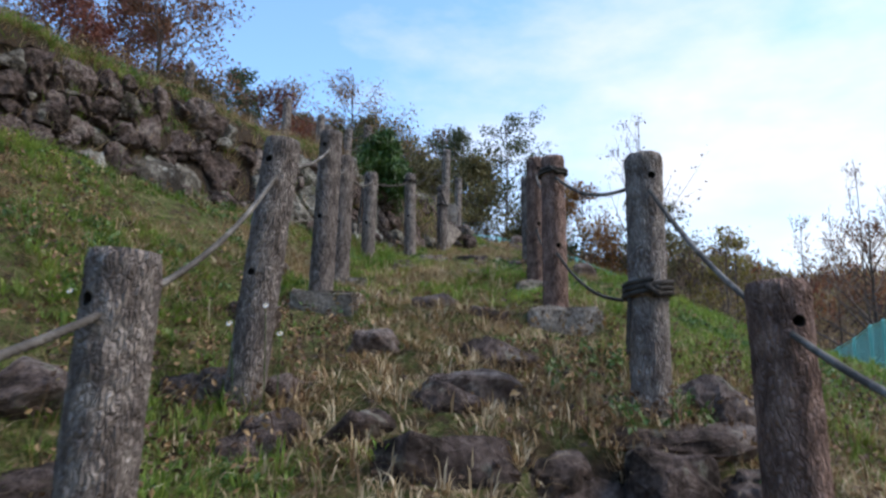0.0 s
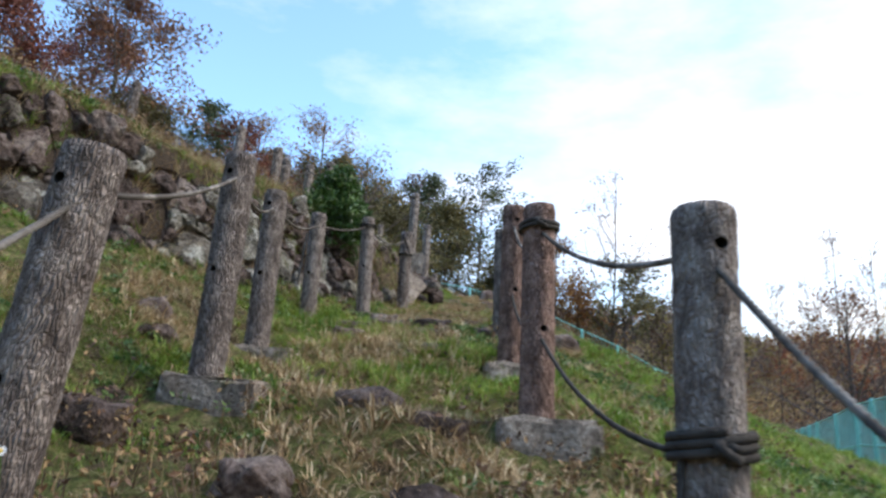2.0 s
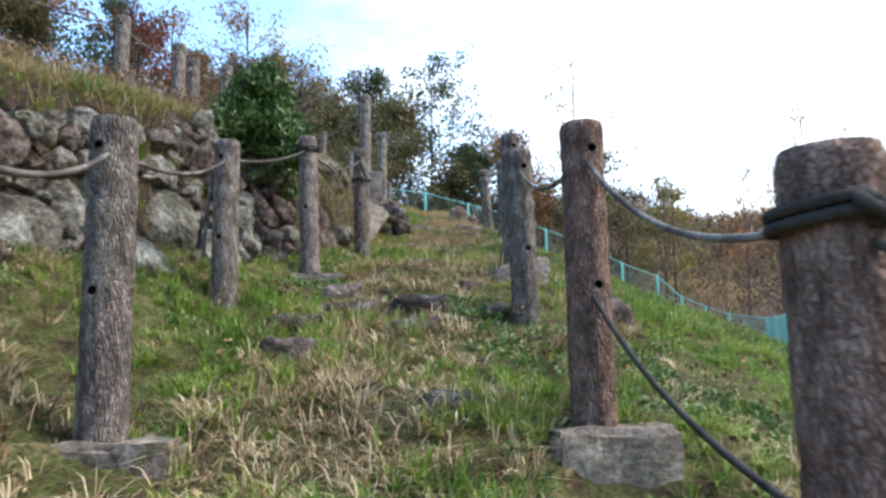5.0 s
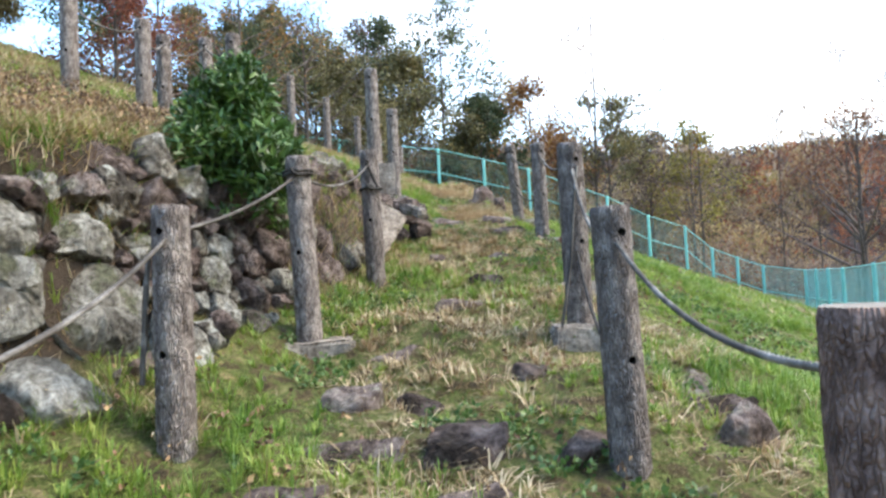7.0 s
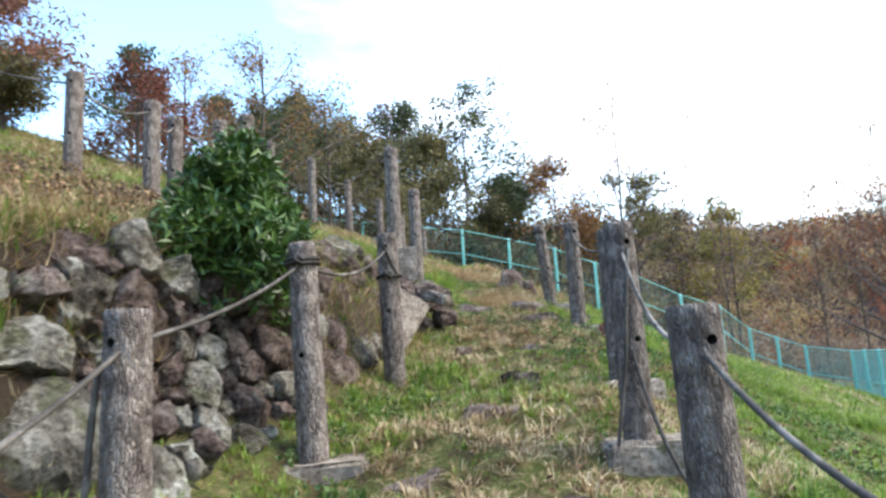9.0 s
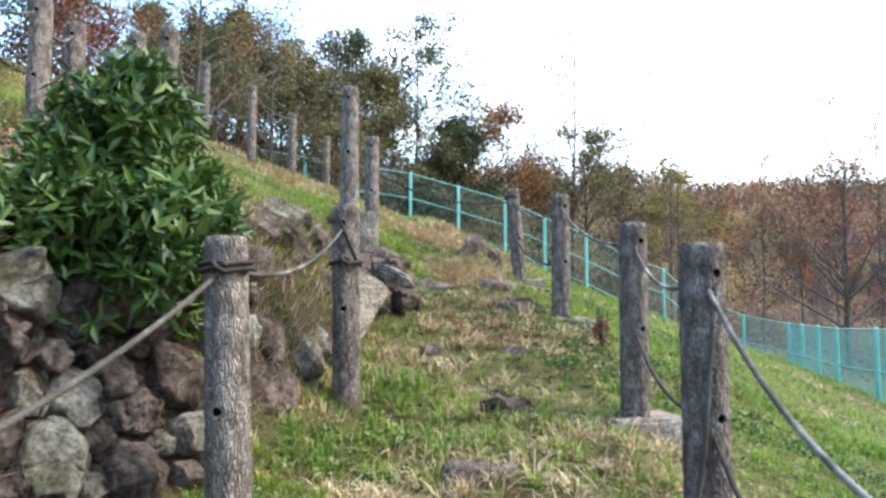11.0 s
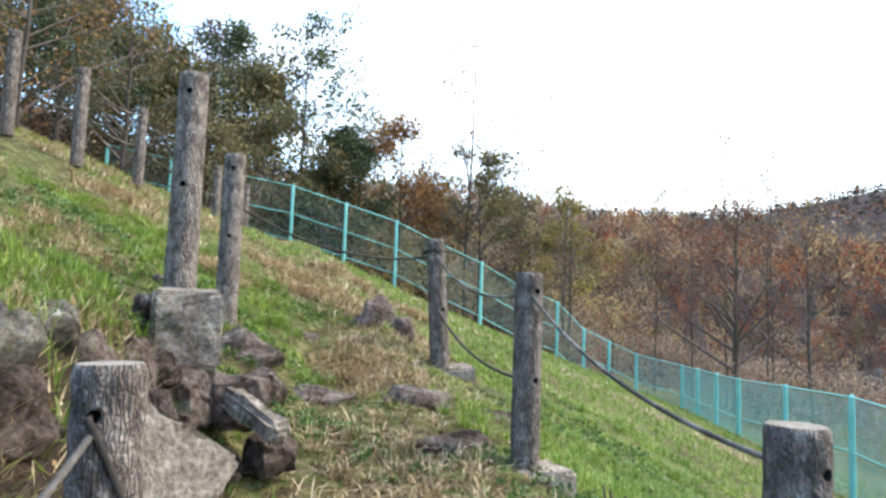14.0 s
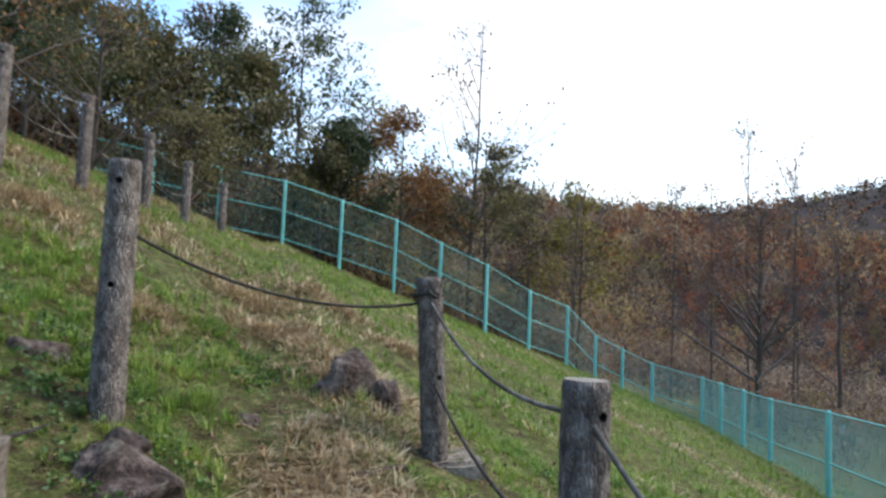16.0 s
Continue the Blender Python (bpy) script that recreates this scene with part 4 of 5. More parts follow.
# ---- leaves and blades ----
def leaf_cloud(centres, spread, size, count, rng, droop=0.3, slender=0.5):
    """count leaves round each centre, as folded kites; returns verts and faces."""
    c = np.repeat(np.asarray(centres), count, axis=0)
    n = len(c)
    off = rng.normal(0, 1, (n, 3))
    off *= (rng.uniform(0.2, 1, n) ** 0.5 / np.linalg.norm(off, axis=1))[:, None]
    c = c + off * np.asarray(spread)
    d = rng.normal(0, 1, (n, 3))
    d[:, 2] -= droop
    d /= np.linalg.norm(d, axis=1)[:, None]
    w = np.cross(d, rng.normal(0, 1, (n, 3)))
    w /= np.linalg.norm(w, axis=1)[:, None]
    ln = size * rng.uniform(0.6, 1.35, n)[:, None]
    nrm = np.cross(d, w)
    verts = np.stack([c, c + d * ln * 0.45 + w * ln * slender * 0.5 + nrm * ln * 0.08, c + d * ln, c + d * ln * 0.45 - w * ln * slender * 0.5 + nrm * ln * 0.08], 1).reshape(-1, 3)
    return verts, np.arange(n * 4).reshape(-1, 4)


def blades(x, y, length, width, rng, bend=0.6, upright=1.0):
    """One leaning blade of grass at each (x, y)."""
    n = len(x)
    z = ground_z(x, y) - 0.01
    az = rng.uniform(0, 2 * math.pi, n)
    ln = length * rng.uniform(0.45, 1.4, n)
    lean = rng.uniform(0.1, 1.0, n) * bend
    out = np.stack([np.cos(az), np.sin(az), np.zeros(n)], -1)
    side = np.stack([-np.sin(az), np.cos(az), np.zeros(n)], -1)
    up = np.array([0, 0, 1.0])
    p0 = np.stack([x, y, z], -1)
    p2 = p0 + out * (ln * lean)[:, None] + up * (ln * upright * (1 - 0.3 * lean))[:, None]
    w = (width * rng.uniform(0.6, 1.3, n))[:, None] * side
    return np.stack([p0 - w, p0 + w, p2 + up * (ln * 0.03)[:, None]], 1).reshape(-1, 3), np.arange(n * 3).reshape(-1, 3)


def tufts(x, y, size, each, width, rng, spread=0.9, upright=1.0):
    """Tussocks: at each (x, y) a fan of blades that lean outwards and droop."""
    n = len(x) * each
    size = np.repeat(np.broadcast_to(size, x.shape), each) * rng.uniform(0.35, 1.25, n)
    az = rng.uniform(0, 2 * math.pi, n)
    out = np.stack([np.cos(az), np.sin(az)], -1)
    px, py = np.repeat(x, each) + out[:, 0] * rng.uniform(0, 0.22, n) * size, np.repeat(y, each) + out[:, 1] * rng.uniform(0, 0.22, n) * size
    z = ground_z(px, py) - 0.012
    lean = rng.uniform(0.05, 1.0, n) * spread
    p0 = np.stack([px, py, z], -1)
    o3 = np.stack([out[:, 0], out[:, 1], 0 * az], -1)
    side = np.stack([-out[:, 1], out[:, 0], 0 * az], -1) * (width * rng.uniform(0.6, 1.3, n))[:, None]
    up = np.array([0, 0, 1.0])
    p2 = p0 + o3 * (size * lean)[:, None] + up * (size * upright * (1 - 0.55 * lean / max(spread, 0.5)))[:, None]
    p1 = p0 + o3 * (size * lean * 0.38)[:, None] + up * (size * upright * (0.68 - 0.2 * lean / max(spread, 0.5)))[:, None]
    k = np.arange(n)[:, None] * 5
    faces = np.concatenate([k + np.array([[0, 1, 2]]), k + np.array([[1, 3, 2]]), k + np.array([[2, 3, 4]])])
    return np.stack([p0 - side, p0 + side, p1 - side * 0.8, p1 + side * 0.8, p2], 1).reshape(-1, 3), faces


def patch(x, y, f, seed):
    return 0.5 + 0.55 * waves(x + seed * 7.3, y - seed * 3.1, f) + 0.35 * waves(x - seed, y + seed, f * 2.7) + 0.2 * waves(x + 2 * seed, y, f * 6.1)


def scatter(rng, n, x0, x1, y0, y1):
    return rng.uniform(x0, x1, n), rng.uniform(y0, y1, n)


def trodden(x, y):
    """How worn the turf is: most along the middle of the path."""
    mid = np.interp(y, [0, 5, 8, 11, 14, 16], [0.1, 0.0, -0.1, 0.45, 0.75, 1.0])
    return np.exp(-((x - mid) / 0.55) ** 2) * np.interp(y, [15, 18], [1, 0])


def on_wall(x, y):
    s = wall_side(x, y)
    return (s > -0.24) & (s < np.where(y > 10, 0.32, 0.05)) & (y < 12.6)


STRAW = ((0.4, 18.2, 0.5), (2.0, 18.3, 0.4), (0.1, 3.4, 0.5), (-0.2, 2.4, 0.4), (1.24, 19.0, 0.5), (-1.8, 18.6, 0.5), (0.55, 17.2, 0.45), (1.25, 16.3, 0.45), (-0.4, 16.6, 0.35), (0.7, 14.6, 0.4), (0.35, 4.4, 0.4), (0.0, 6.0, 0.4))
BARE = np.array([(x, y, 0.3 * w) for x, y, w, d, h in STEPS + MORE_STEPS] + [(x, y - 0.12, 0.24) for x, y, b, lean, foot in LEFT + RIGHT if foot])


def cleared(x, y):
    """Over a stone or a footing, where no turf grows."""
    hit = np.zeros(x.shape, bool)
    for cx, cy, r in BARE:
        hit |= (x - cx) ** 2 + ((y - cy) * 1.5) ** 2 < r * r
    return hit


def withered(x, y):
    """Where weeds have died back: the bank above the wall, the rough ground at the foot of the path."""
    above = smooth(0.0, 0.3, wall_side(x, y)) * smooth(12.5, 11.0, y)
    return 0.5 * above + 0.34 * smooth(5.5, 4.0, y) + 0.3 * smooth(5.2, 4.0, y) * smooth(1.1, 1.5, x)


def straw(x, y):
    """Heaps of dead straw at the turn of the path."""
    z = np.zeros(x.shape)
    for cx, cy, r in STRAW:
        z = np.maximum(z, np.exp(-((x - cx) ** 2 + (y - cy) ** 2) / (r * r)))
    return z


def grass():
    rng = np.random.default_rng(21)
    # near turf: short blades, then tussocks
    free = lambda x, y: (~on_wall(x, y) | (rng.random(len(x)) < 0.3)) & ~cleared(x, y) & (np.hypot(x, y - 0.8) > 0.75)
    x, y = np.concatenate([scatter(rng, 330000, -4.4, 4.6, 1.2, 17.5), scatter(rng, 60000, -2.2, 2.2, 1.2, 5.5)], axis=1)
    keep = (patch(x, y, 2.1, 1) + 0.25 * patch(x, y, 6.0, 2) + rng.normal(0, 0.15, len(x)) > 0.44 + 0.2 * trodden(x, y) + 0.6 * straw(x, y) + 0.5 * withered(x, y) - 0.3 * smooth(1.4, 2.2, x) * smooth(4, 6, y)) & free(x, y)
    x, y = x[keep], y[keep]
    short = blades(x, y, 0.05, 0.0035, rng, 1.4, 0.7)
    x, y = scatter(rng, 21000, -4.4, 4.6, 1.2, 17.5)
    keep = (patch(x, y, 2.1, 1) + 0.4 * patch(x, y, 5.0, 2) + rng.normal(0, 0.15, len(x)) > 0.62 + 0.3 * trodden(x, y) + 0.6 * straw(x, y) + 0.4 * withered(x, y)) & free(x, y)
    x, y = x[keep], y[keep]
    tall = 0.06 + 0.1 * np.clip(patch(x, y, 2.3, 5), 0, 1) * rng.uniform(0.5, 1.4, len(x))
    v, f = joined([short, tufts(x, y, tall * 0.95, 26, 0.003, rng, 1.35, 0.85)])
    tagged(new("grass", mesh_from("grass", v, f, [M_GREEN])), "green autumn turf growing in tussocks over the hillside", "grass", kind="stuff")
    x, y = np.concatenate([scatter(rng, 185000, -4.4, 4.6, 1.2, 17.5), scatter(rng, 26000, -2.0, 2.0, 1.2, 5.5)], axis=1)
    keep = (patch(x, y, 1.7, 9) * 0.9 + np.interp(y, [6, 9], [0.7, 0.4]) * trodden(x, y) - 0.45 * smooth(1.4, 2.2, x) * smooth(4, 6, y) + 0.6 * straw(x, y) + 0.6 * withered(x, y) - 0.2 * smooth(10, 13, y) + rng.normal(0, 0.15, len(x)) > 0.46) & free(x, y)
    x, y = x[keep], y[keep]
    short = blades(x, y, 0.13 * rng.uniform(0.4, 1.4, len(x)), 0.0034, rng, 1.7, 0.25)
    x, y = scatter(rng, 24000, -4.4, 4.6, 1.2, 17.5)
    keep = (patch(x, y, 1.7, 9) * 0.8 + 0.4 * patch(x, y, 5.5, 4) + 0.45 * trodden(x, y) - 0.5 * smooth(1.4, 2.2, x) * smooth(4, 6, y) + 0.6 * straw(x, y) + 0.5 * withered(x, y) - 0.15 * smooth(10, 13, y) + rng.normal(0, 0.15, len(x)) > 0.76) & free(x, y)
    x, y = x[keep], y[keep]
    v, f = joined([short, tufts(x, y, 0.2 * rng.uniform(0.5, 1.4, len(x)), 15, 0.0034, rng, 1.25, 0.45)])
    tagged(new("dry_grass", mesh_from("dry_grass", v, f, [M_DRY])), "straw-coloured dead grass lying over the path", "grass", kind="stuff")
    # thatch: short dead bits lying between the blades
    x, y = scatter(rng, 230000, -4.4, 3.6, 1.2, 17.5)
    keep = (patch(x, y, 2.9, 13) + 0.5 * trodden(x, y) + 0.4 * withered(x, y) - 0.22 * smooth(8.5, 11.5, y) + rng.normal(0, 0.25, len(x)) > 0.5) & free(x, y)
    x, y = x[keep], y[keep]
    v, f = blades(x, y, 0.06, 0.0032, rng, 1.8, 0.16)
    tagged(new("thatch", mesh_from("thatch", v, f, [M_THATCH])), "brown thatch of dead grass between the green blades", "grass", kind="stuff")
    # the slope down to the fence and the bank above
    x, y = np.concatenate([scatter(rng, 170000, -14, 15, 14, 37), scatter(rng, 60000, 3, 9, -2, 16), scatter(rng, 40000, -12, -3.5, 2, 16)], axis=1)
    keep = (patch(x, y, 0.9, 3) + 0.3 * patch(x, y, 3.1, 7) - 0.7 * straw(x, y) - 0.5 * withered(x, y) + rng.normal(0, 0.1, len(x)) > 0.4) & ~((x < 4.6) & (x > -4.4) & (y < 17))
    x, y = x[keep], y[keep]
    big = rng.random(len(x)) < 0.05
    v, f = joined([blades(x[~big], y[~big], 0.085, 0.008, rng, 1.2, 0.8), tufts(x[big], y[big], 0.14, 8, 0.007, rng, 1.2)])
    tagged(new("slope_grass", mesh_from("slope_grass", v, f, [M_GREEN])), "short green grass on the slope by the fence", "grass", kind="stuff")
    x, y = np.concatenate([scatter(rng, 170000, -12, 10, 14, 34), scatter(rng, 25000, 3, 9, 0, 16), scatter(rng, 45000, -12, -3.5, 2, 16)], axis=1)
    keep = (patch(x, y, 1.2, 4) + 0.5 * patch(x, y, 2.3, 6) - 0.35 * smooth(1.0, 2.4, x) + 0.7 * straw(x, y) + 0.5 * withered(x, y) + rng.normal(0, 0.15, len(x)) > 0.88) & ~((x < 4.6) & (x > -4.4) & (y < 17))
    x, y = x[keep], y[keep]
    big = rng.random(len(x)) < 0.06
    v, f = joined([blades(x[~big], y[~big], 0.16, 0.008, rng, 1.3, 0.45), tufts(x[big], y[big], 0.28, 8, 0.009, rng, 1.2, 0.5)])
    tagged(new("slope_dry_grass", mesh_from("slope_dry_grass", v, f, [M_DRY])), "withered straw patches on the grassy slope", "grass", kind="stuff")
    # matted straw at the turn of the path
    x, y = np.concatenate([(rng.normal(cx, r * 0.5, 1300), rng.normal(cy, r * 0.4, 1300)) for cx, cy, r in STRAW if cy > 14], axis=1)
    v, f = blades(x, y, 0.24, 0.0065, rng, 1.5, 0.32)
    tagged(new("matted_straw", mesh_from("matted_straw", v, f, [M_DRY])), "matted tan straw lying on the slope above the path", "straw", kind="stuff")
    # tall stalks on the terrace and beside the wall
    x, y = scatter(rng, 9000, -7, 0.3, 3, 16)
    s = wall_side(x, y)
    keep = (s > np.where(y > 10.1, 0.3, 0.05)) & (patch(x, y, 1.5, 12) > 0.3)
    x, y = x[keep], y[keep]
    v, f = blades(x, y, 0.2, 0.003, rng, 0.8)
    tagged(new("tall_dry_stalks", mesh_from("tall_dry_stalks", v, f, [M_DRY])), "tall withered stalks along the bank above the wall", "grass", kind="stuff")
    # turf clinging to the bank
    k = 34000
    y = rng.uniform(3.0, 13.0, k)
    w = np.where(y > 10.1, rng.normal(-0.05, 0.22, k), rng.uniform(-0.5, 0.12, k))
    x = np.interp(y, WALL[::-1, 1], WALL[::-1, 0]) + w
    keep = patch(x, y, 2.6, 8) + rng.normal(0, 0.15, k) > np.where(y > 10.1, 0.5, 0.6)
    x, y = x[keep], y[keep]
    half = int(len(x) * 0.28)
    for cut, name, mat, label in ((slice(0, half), "bank_grass", M_GREEN, "green grass tufts clinging to the stony bank"), (slice(half, None), "bank_straw", M_DRY, "dry straw hanging over the stony bank")):
        v, f = blades(x[cut], y[cut], 0.13, 0.005, rng, 1.3, 0.7)
        tagged(new(name, mesh_from(name, v, f, [mat])), label, "grass", kind="stuff")
    # low broad-leaved weeds
    x, y = scatter(rng, 9500, -3.6, 3.5, 1.8, 16.5)
    keep = (patch(x, y, 1.9, 15) + 0.3 * patch(x, y, 5, 3) > 0.74 + 0.45 * trodden(x, y)) & ~on_wall(x, y)
    c = np.stack([x[keep], y[keep], ground_z(x[keep], y[keep]) + 0.035], -1)
    v, f = leaf_cloud(c, (0.05, 0.05, 0.03), 0.032, 14, rng, -0.2, 0.6)
    tagged(new("weeds", mesh_from("weeds", v, f, [M_WEED])), "low broad-leaved green weeds in the turf", "weeds", kind="stuff")
    # died-back weeds: brown leaves on thin stalks
    x, y = scatter(rng, 15000, -9, 3.6, 1.4, 12.5)
    keep = (withered(x, y) + 0.5 * patch(x, y, 2.2, 6) + rng.normal(0, 0.1, len(x)) > 0.55) & ~on_wall(x, y) & (np.hypot(x, y - 0.8) > 1.0) & (trodden(x, y) < 0.6)
    x, y = x[keep], y[keep]
    tall = rng.uniform(0.03, 0.2, len(x))
    c = np.stack([x, y, ground_z(x, y) + tall], -1)
    v, f = leaf_cloud(c, (0.05, 0.05, 0.05), 0.03, 9, rng, 0.3, 0.5)
    tagged(new("withered_weeds", mesh_from("withered_weeds", v, f, [M_LITTER])), "brown died-back weeds on the rough bank", "weeds", kind="stuff")
    v, f = blades(np.repeat(x, 2), np.repeat(y, 2), 0.2, 0.0025, rng, 0.7)
    tagged(new("withered_stalks", mesh_from("withered_stalks", v, f, [M_LITTER])), "thin brown stalks of died-back weeds", "weeds", kind="stuff")
    x, y = scatter(rng, 6500, -3.6, 3.6, 1.8, 17)
    c = np.stack([x, y, ground_z(x, y) + 0.03], -1)
    v, f = leaf_cloud(c, (0.03, 0.03, 0.01), 0.035, 1, rng, 0, 0.6)
    tagged(new("dead_leaves", mesh_from("dead_leaves", v, f, [M_LITTER])), "small brown dead leaves scattered over the turf", "leaves", kind="stuff")


grass()


# ---- evergreen bush on the wall ----
def bush(x, y, z, rx, rz):
    rng = np.random.default_rng(3)
    ob = tagged(new("evergreen_bush"), "dense glossy green laurel bush growing from the stone wall", "bush")
    ob.matrix_basis = pose(x, y, z)
    stems = []
    tips = []
    for k in range(46):
        d = rng.normal(0, 1, 3)
        d[2] = abs(d[2]) * 0.9 + 0.05
        d /= np.linalg.norm(d)
        end = d * np.array([rx, rx, rz]) * rng.uniform(0.6, 0.98)
        pts = np.array([(0, 0, 0), end * 0.5 + (0, 0, 0.06), end])
        pts = np.stack([np.interp(np.linspace(0, 2, 9), [0, 1, 2], pts[:, a]) for a in range(3)], -1)
        stems.append(tube(pts, np.linspace(0.013, 0.004, 9), 5))
        tips += [pts[m] for m in (4, 5, 6, 7, 8)]
    v, f = joined(stems)
    part("stem_framework", mesh_from("stem_framework", v, f, [M_BARK], True), ob, "brown woody stems")["kind"] = "stuff"
    ds = rng.normal(0, 1, (900, 3))
    ds[:, 2] = np.abs(ds[:, 2]) * 1.1 - 0.35
    ds /= np.linalg.norm(ds, axis=1)[:, None]
    lump = 0.86 + 0.16 * np.sin(5 * ds[:, 0] + 1) * np.sin(4 * ds[:, 1] + 2) + 0.1 * np.sin(9 * ds[:, 2])
    c = ds * lump[:, None] * np.array([rx, rx, rz]) * rng.uniform(0.6, 1.0, 900)[:, None] ** 0.5
    v, f = leaf_cloud(np.r_[c, tips], (0.05, 0.05, 0.05), 0.085, 8, rng, 0.1, 0.34)
    part("foliage", mesh_from("foliage", v, f, [M_BUSH]), ob, "pointed glossy dark green leaves")["kind"] = "stuff"


BUSH = (-1.2, 9.87, 4.08)
bush(*BUSH, 0.48, 0.76)


# ---- trees ----
def grow(rng, base, height, limbs, lean=(0, 0), radius=0.09, spread=0.45, start=0.3, rise=(0.35, 1.1)):
    """Tapered trunk with limbs and twigs; returns tube pieces of trunk, of limbs, and the twig tips."""
    n = 10
    t = np.linspace(0, 1, n)
    wob = np.cumsum(rng.normal(0, 0.03, (n, 2)), axis=0) * height * 0.12
    trunk = np.stack([base[0] + lean[0] * t * height + wob[:, 0], base[1] + lean[1] * t * height + wob[:, 1], base[2] - 0.3 + t * (height + 0.3)], -1)
    tr = [tube(trunk, radius * (1 - 0.9 * t) + 0.008, 7)]
    li, tips = [], [trunk[-1]]
    for k in range(limbs):
        s = rng.uniform(start, 0.95)
        p = np.array([np.interp(s, t, trunk[:, a]) for a in range(3)])
        az = rng.uniform(0, 2 * math.pi)
        ln = height * spread * (1.15 - s) * rng.uniform(0.6, 1.2)
        d = np.array([math.cos(az), math.sin(az), rng.uniform(*rise)])
        q = p + d / np.linalg.norm(d) * ln
        mid = (p + q) / 2 + rng.normal(0, 0.06, 3) * ln
        u = np.linspace(0, 1, 6)[:, None]
        c = (1 - u) ** 2 * p + 2 * u * (1 - u) * mid + u ** 2 * q
        r0 = radius * (1 - 0.85 * s) * 0.6
        li.append(tube(c, np.linspace(r0, 0.006, 6) + 0.003, 5, cap=False))
        tips += [c[3], c[4], c[5]]
        for _ in range(4):
            a = c[rng.integers(2, 6)]
            d2 = d / np.linalg.norm(d) + rng.normal(0, 0.6, 3)
            b = a + d2 / np.linalg.norm(d2) * ln * rng.uniform(0.25, 0.5)
            li.append(tube(np.array([a, (a + b) / 2 + rng.normal(0, 0.03, 3) * ln, b]), np.array([0.011, 0.008, 0.004]), 4, cap=False))
            tips += [b, (a + b) / 2]
    return tr, li, np.array(tips)


def tree(seed, x, y, height, leaf, limbs=16, density=9, leaf_size=0.16, spread=0.42, lean=(0, 0), radius=0.09, start=0.3, label="", clump=0.35, category="tree", name="tree", rise=(0.35, 1.1)):
    rng = np.random.default_rng(seed)
    ob = tagged(new(name), label, category)
    z = float(ground_z(x, y))
    ob.matrix_basis = pose(x, y, z)
    tr, li, tips = grow(rng, (0, 0, 0), height, limbs, lean, radius, spread, start, rise)
    v, f = joined(tr)
    part("trunk", mesh_from("trunk", v, f, [M_BARK], True), ob, "dark rough trunk")
    v, f = joined(li)
    part("branchwork", mesh_from("branchwork", v, f, [M_TWIG], True), ob, "thin grey branches and twigs")["kind"] = "stuff"
    if density:
        some = tips[rng.random(len(tips)) < 0.85]
        v, f = leaf_cloud(some, (clump, clump, clump * 0.8), leaf_size, density, rng, 0.2, 0.6)
        part("crown", mesh_from("crown", v, f, [leaf]), ob)["kind"] = "stuff"
    return ob


T_GREEN, T_OLIVE, T_RED = "evergreen tree with a dense dark green crown", "autumn tree with thinning olive and brown leaves", "autumn tree with dark red-brown leaves"
T_LAYERED = "slender tree with level yellow-green boughs"
T_BARE, T_ORANGE, T_SPARSE = "nearly bare grey tree with fine twigs", "slender tree with orange autumn leaves", "tall slender tree with sparse grey-green leaves"
TREES = [
    # seed, x, y, height, leaf, limbs, density, label
    (1, -6.2, 36.8, 6.2, L_OLIVE, 26, 14, T_OLIVE), (2, -4.6, 38.5, 6.8, L_DARKGREEN, 28, 14, T_GREEN), (3, -3.0, 37.6, 6.0, L_OLIVE, 26, 14, T_OLIVE),
    (4, -8.5, 38.0, 6.0, L_OLIVE, 26, 12, T_OLIVE), (5, -1.4, 39.0, 8.2, L_DARKGREEN, 26, 10, T_GREEN), (6, -0.2, 37.8, 6.6, L_OLIVE, 24, 12, T_OLIVE),
    (7, 1.7, 39.4, 10.2, L_DARKGREEN, 30, 7, T_SPARSE), (8, 0.7, 41.0, 7.5, L_OLIVE, 22, 7, T_SPARSE), (9, 3.5, 39.0, 5.9, L_DARKGREEN, 24, 16, T_GREEN),
    (10, 6.0, 38.8, 7.4, L_ORANGE, 24, 6, T_ORANGE), (11, 9.1, 39.2, 12.7, L_BROWN, 22, 1, T_BARE), (12, 9.9, 39.6, 8.2, L_OLIVE, 26, 8, T_LAYERED),
    (13, 14.4, 39.6, 7.9, L_YELLOW, 26, 7, T_LAYERED), (14, -11, 40, 6, L_OLIVE, 26, 12, T_OLIVE), (15, -14, 37, 6.5, L_DARKGREEN, 26, 12, T_GREEN),
    (16, -2.4, 42, 8.5, L_BROWN, 28, 10, T_OLIVE), (17, -6.5, 43, 7.0, L_DARKGREEN, 28, 12, T_GREEN), (18, 4.5, 42, 8.0, L_OLIVE, 22, 6, T_SPARSE),
    (19, 7.4, 40.5, 5.5, L_ORANGE, 18, 7, T_ORANGE), (20, 12.0, 39.5, 6.6, L_BROWN, 18, 4, T_BARE), (21, 2.6, 37.4, 4.5, L_OLIVE, 18, 10, T_OLIVE),
]
for seed, x, y, h, leaf, limbs, dens, label in TREES:
    tree(seed, x, y, h * 1.05, leaf, limbs, int(dens * 2.2), 0.165, 0.46, (0, 0), 0.08, 0.4 if label == T_LAYERED else 0.2, label, 0.45 if label == T_LAYERED else 0.55, rise=(0.9, 2.2) if label == T_BARE else (0.1, 0.7) if label == T_LAYERED else (0.35, 1.2))
UPSWEPT = (1.0, 2.4)
tree(41, 17.6, 31.6, 8.0, L_RUSSET, 28, 8, 0.12, 0.62, (0.02, 0), 0.15, 0.22, T_BARE, 0.4, rise=(0.5, 1.4))
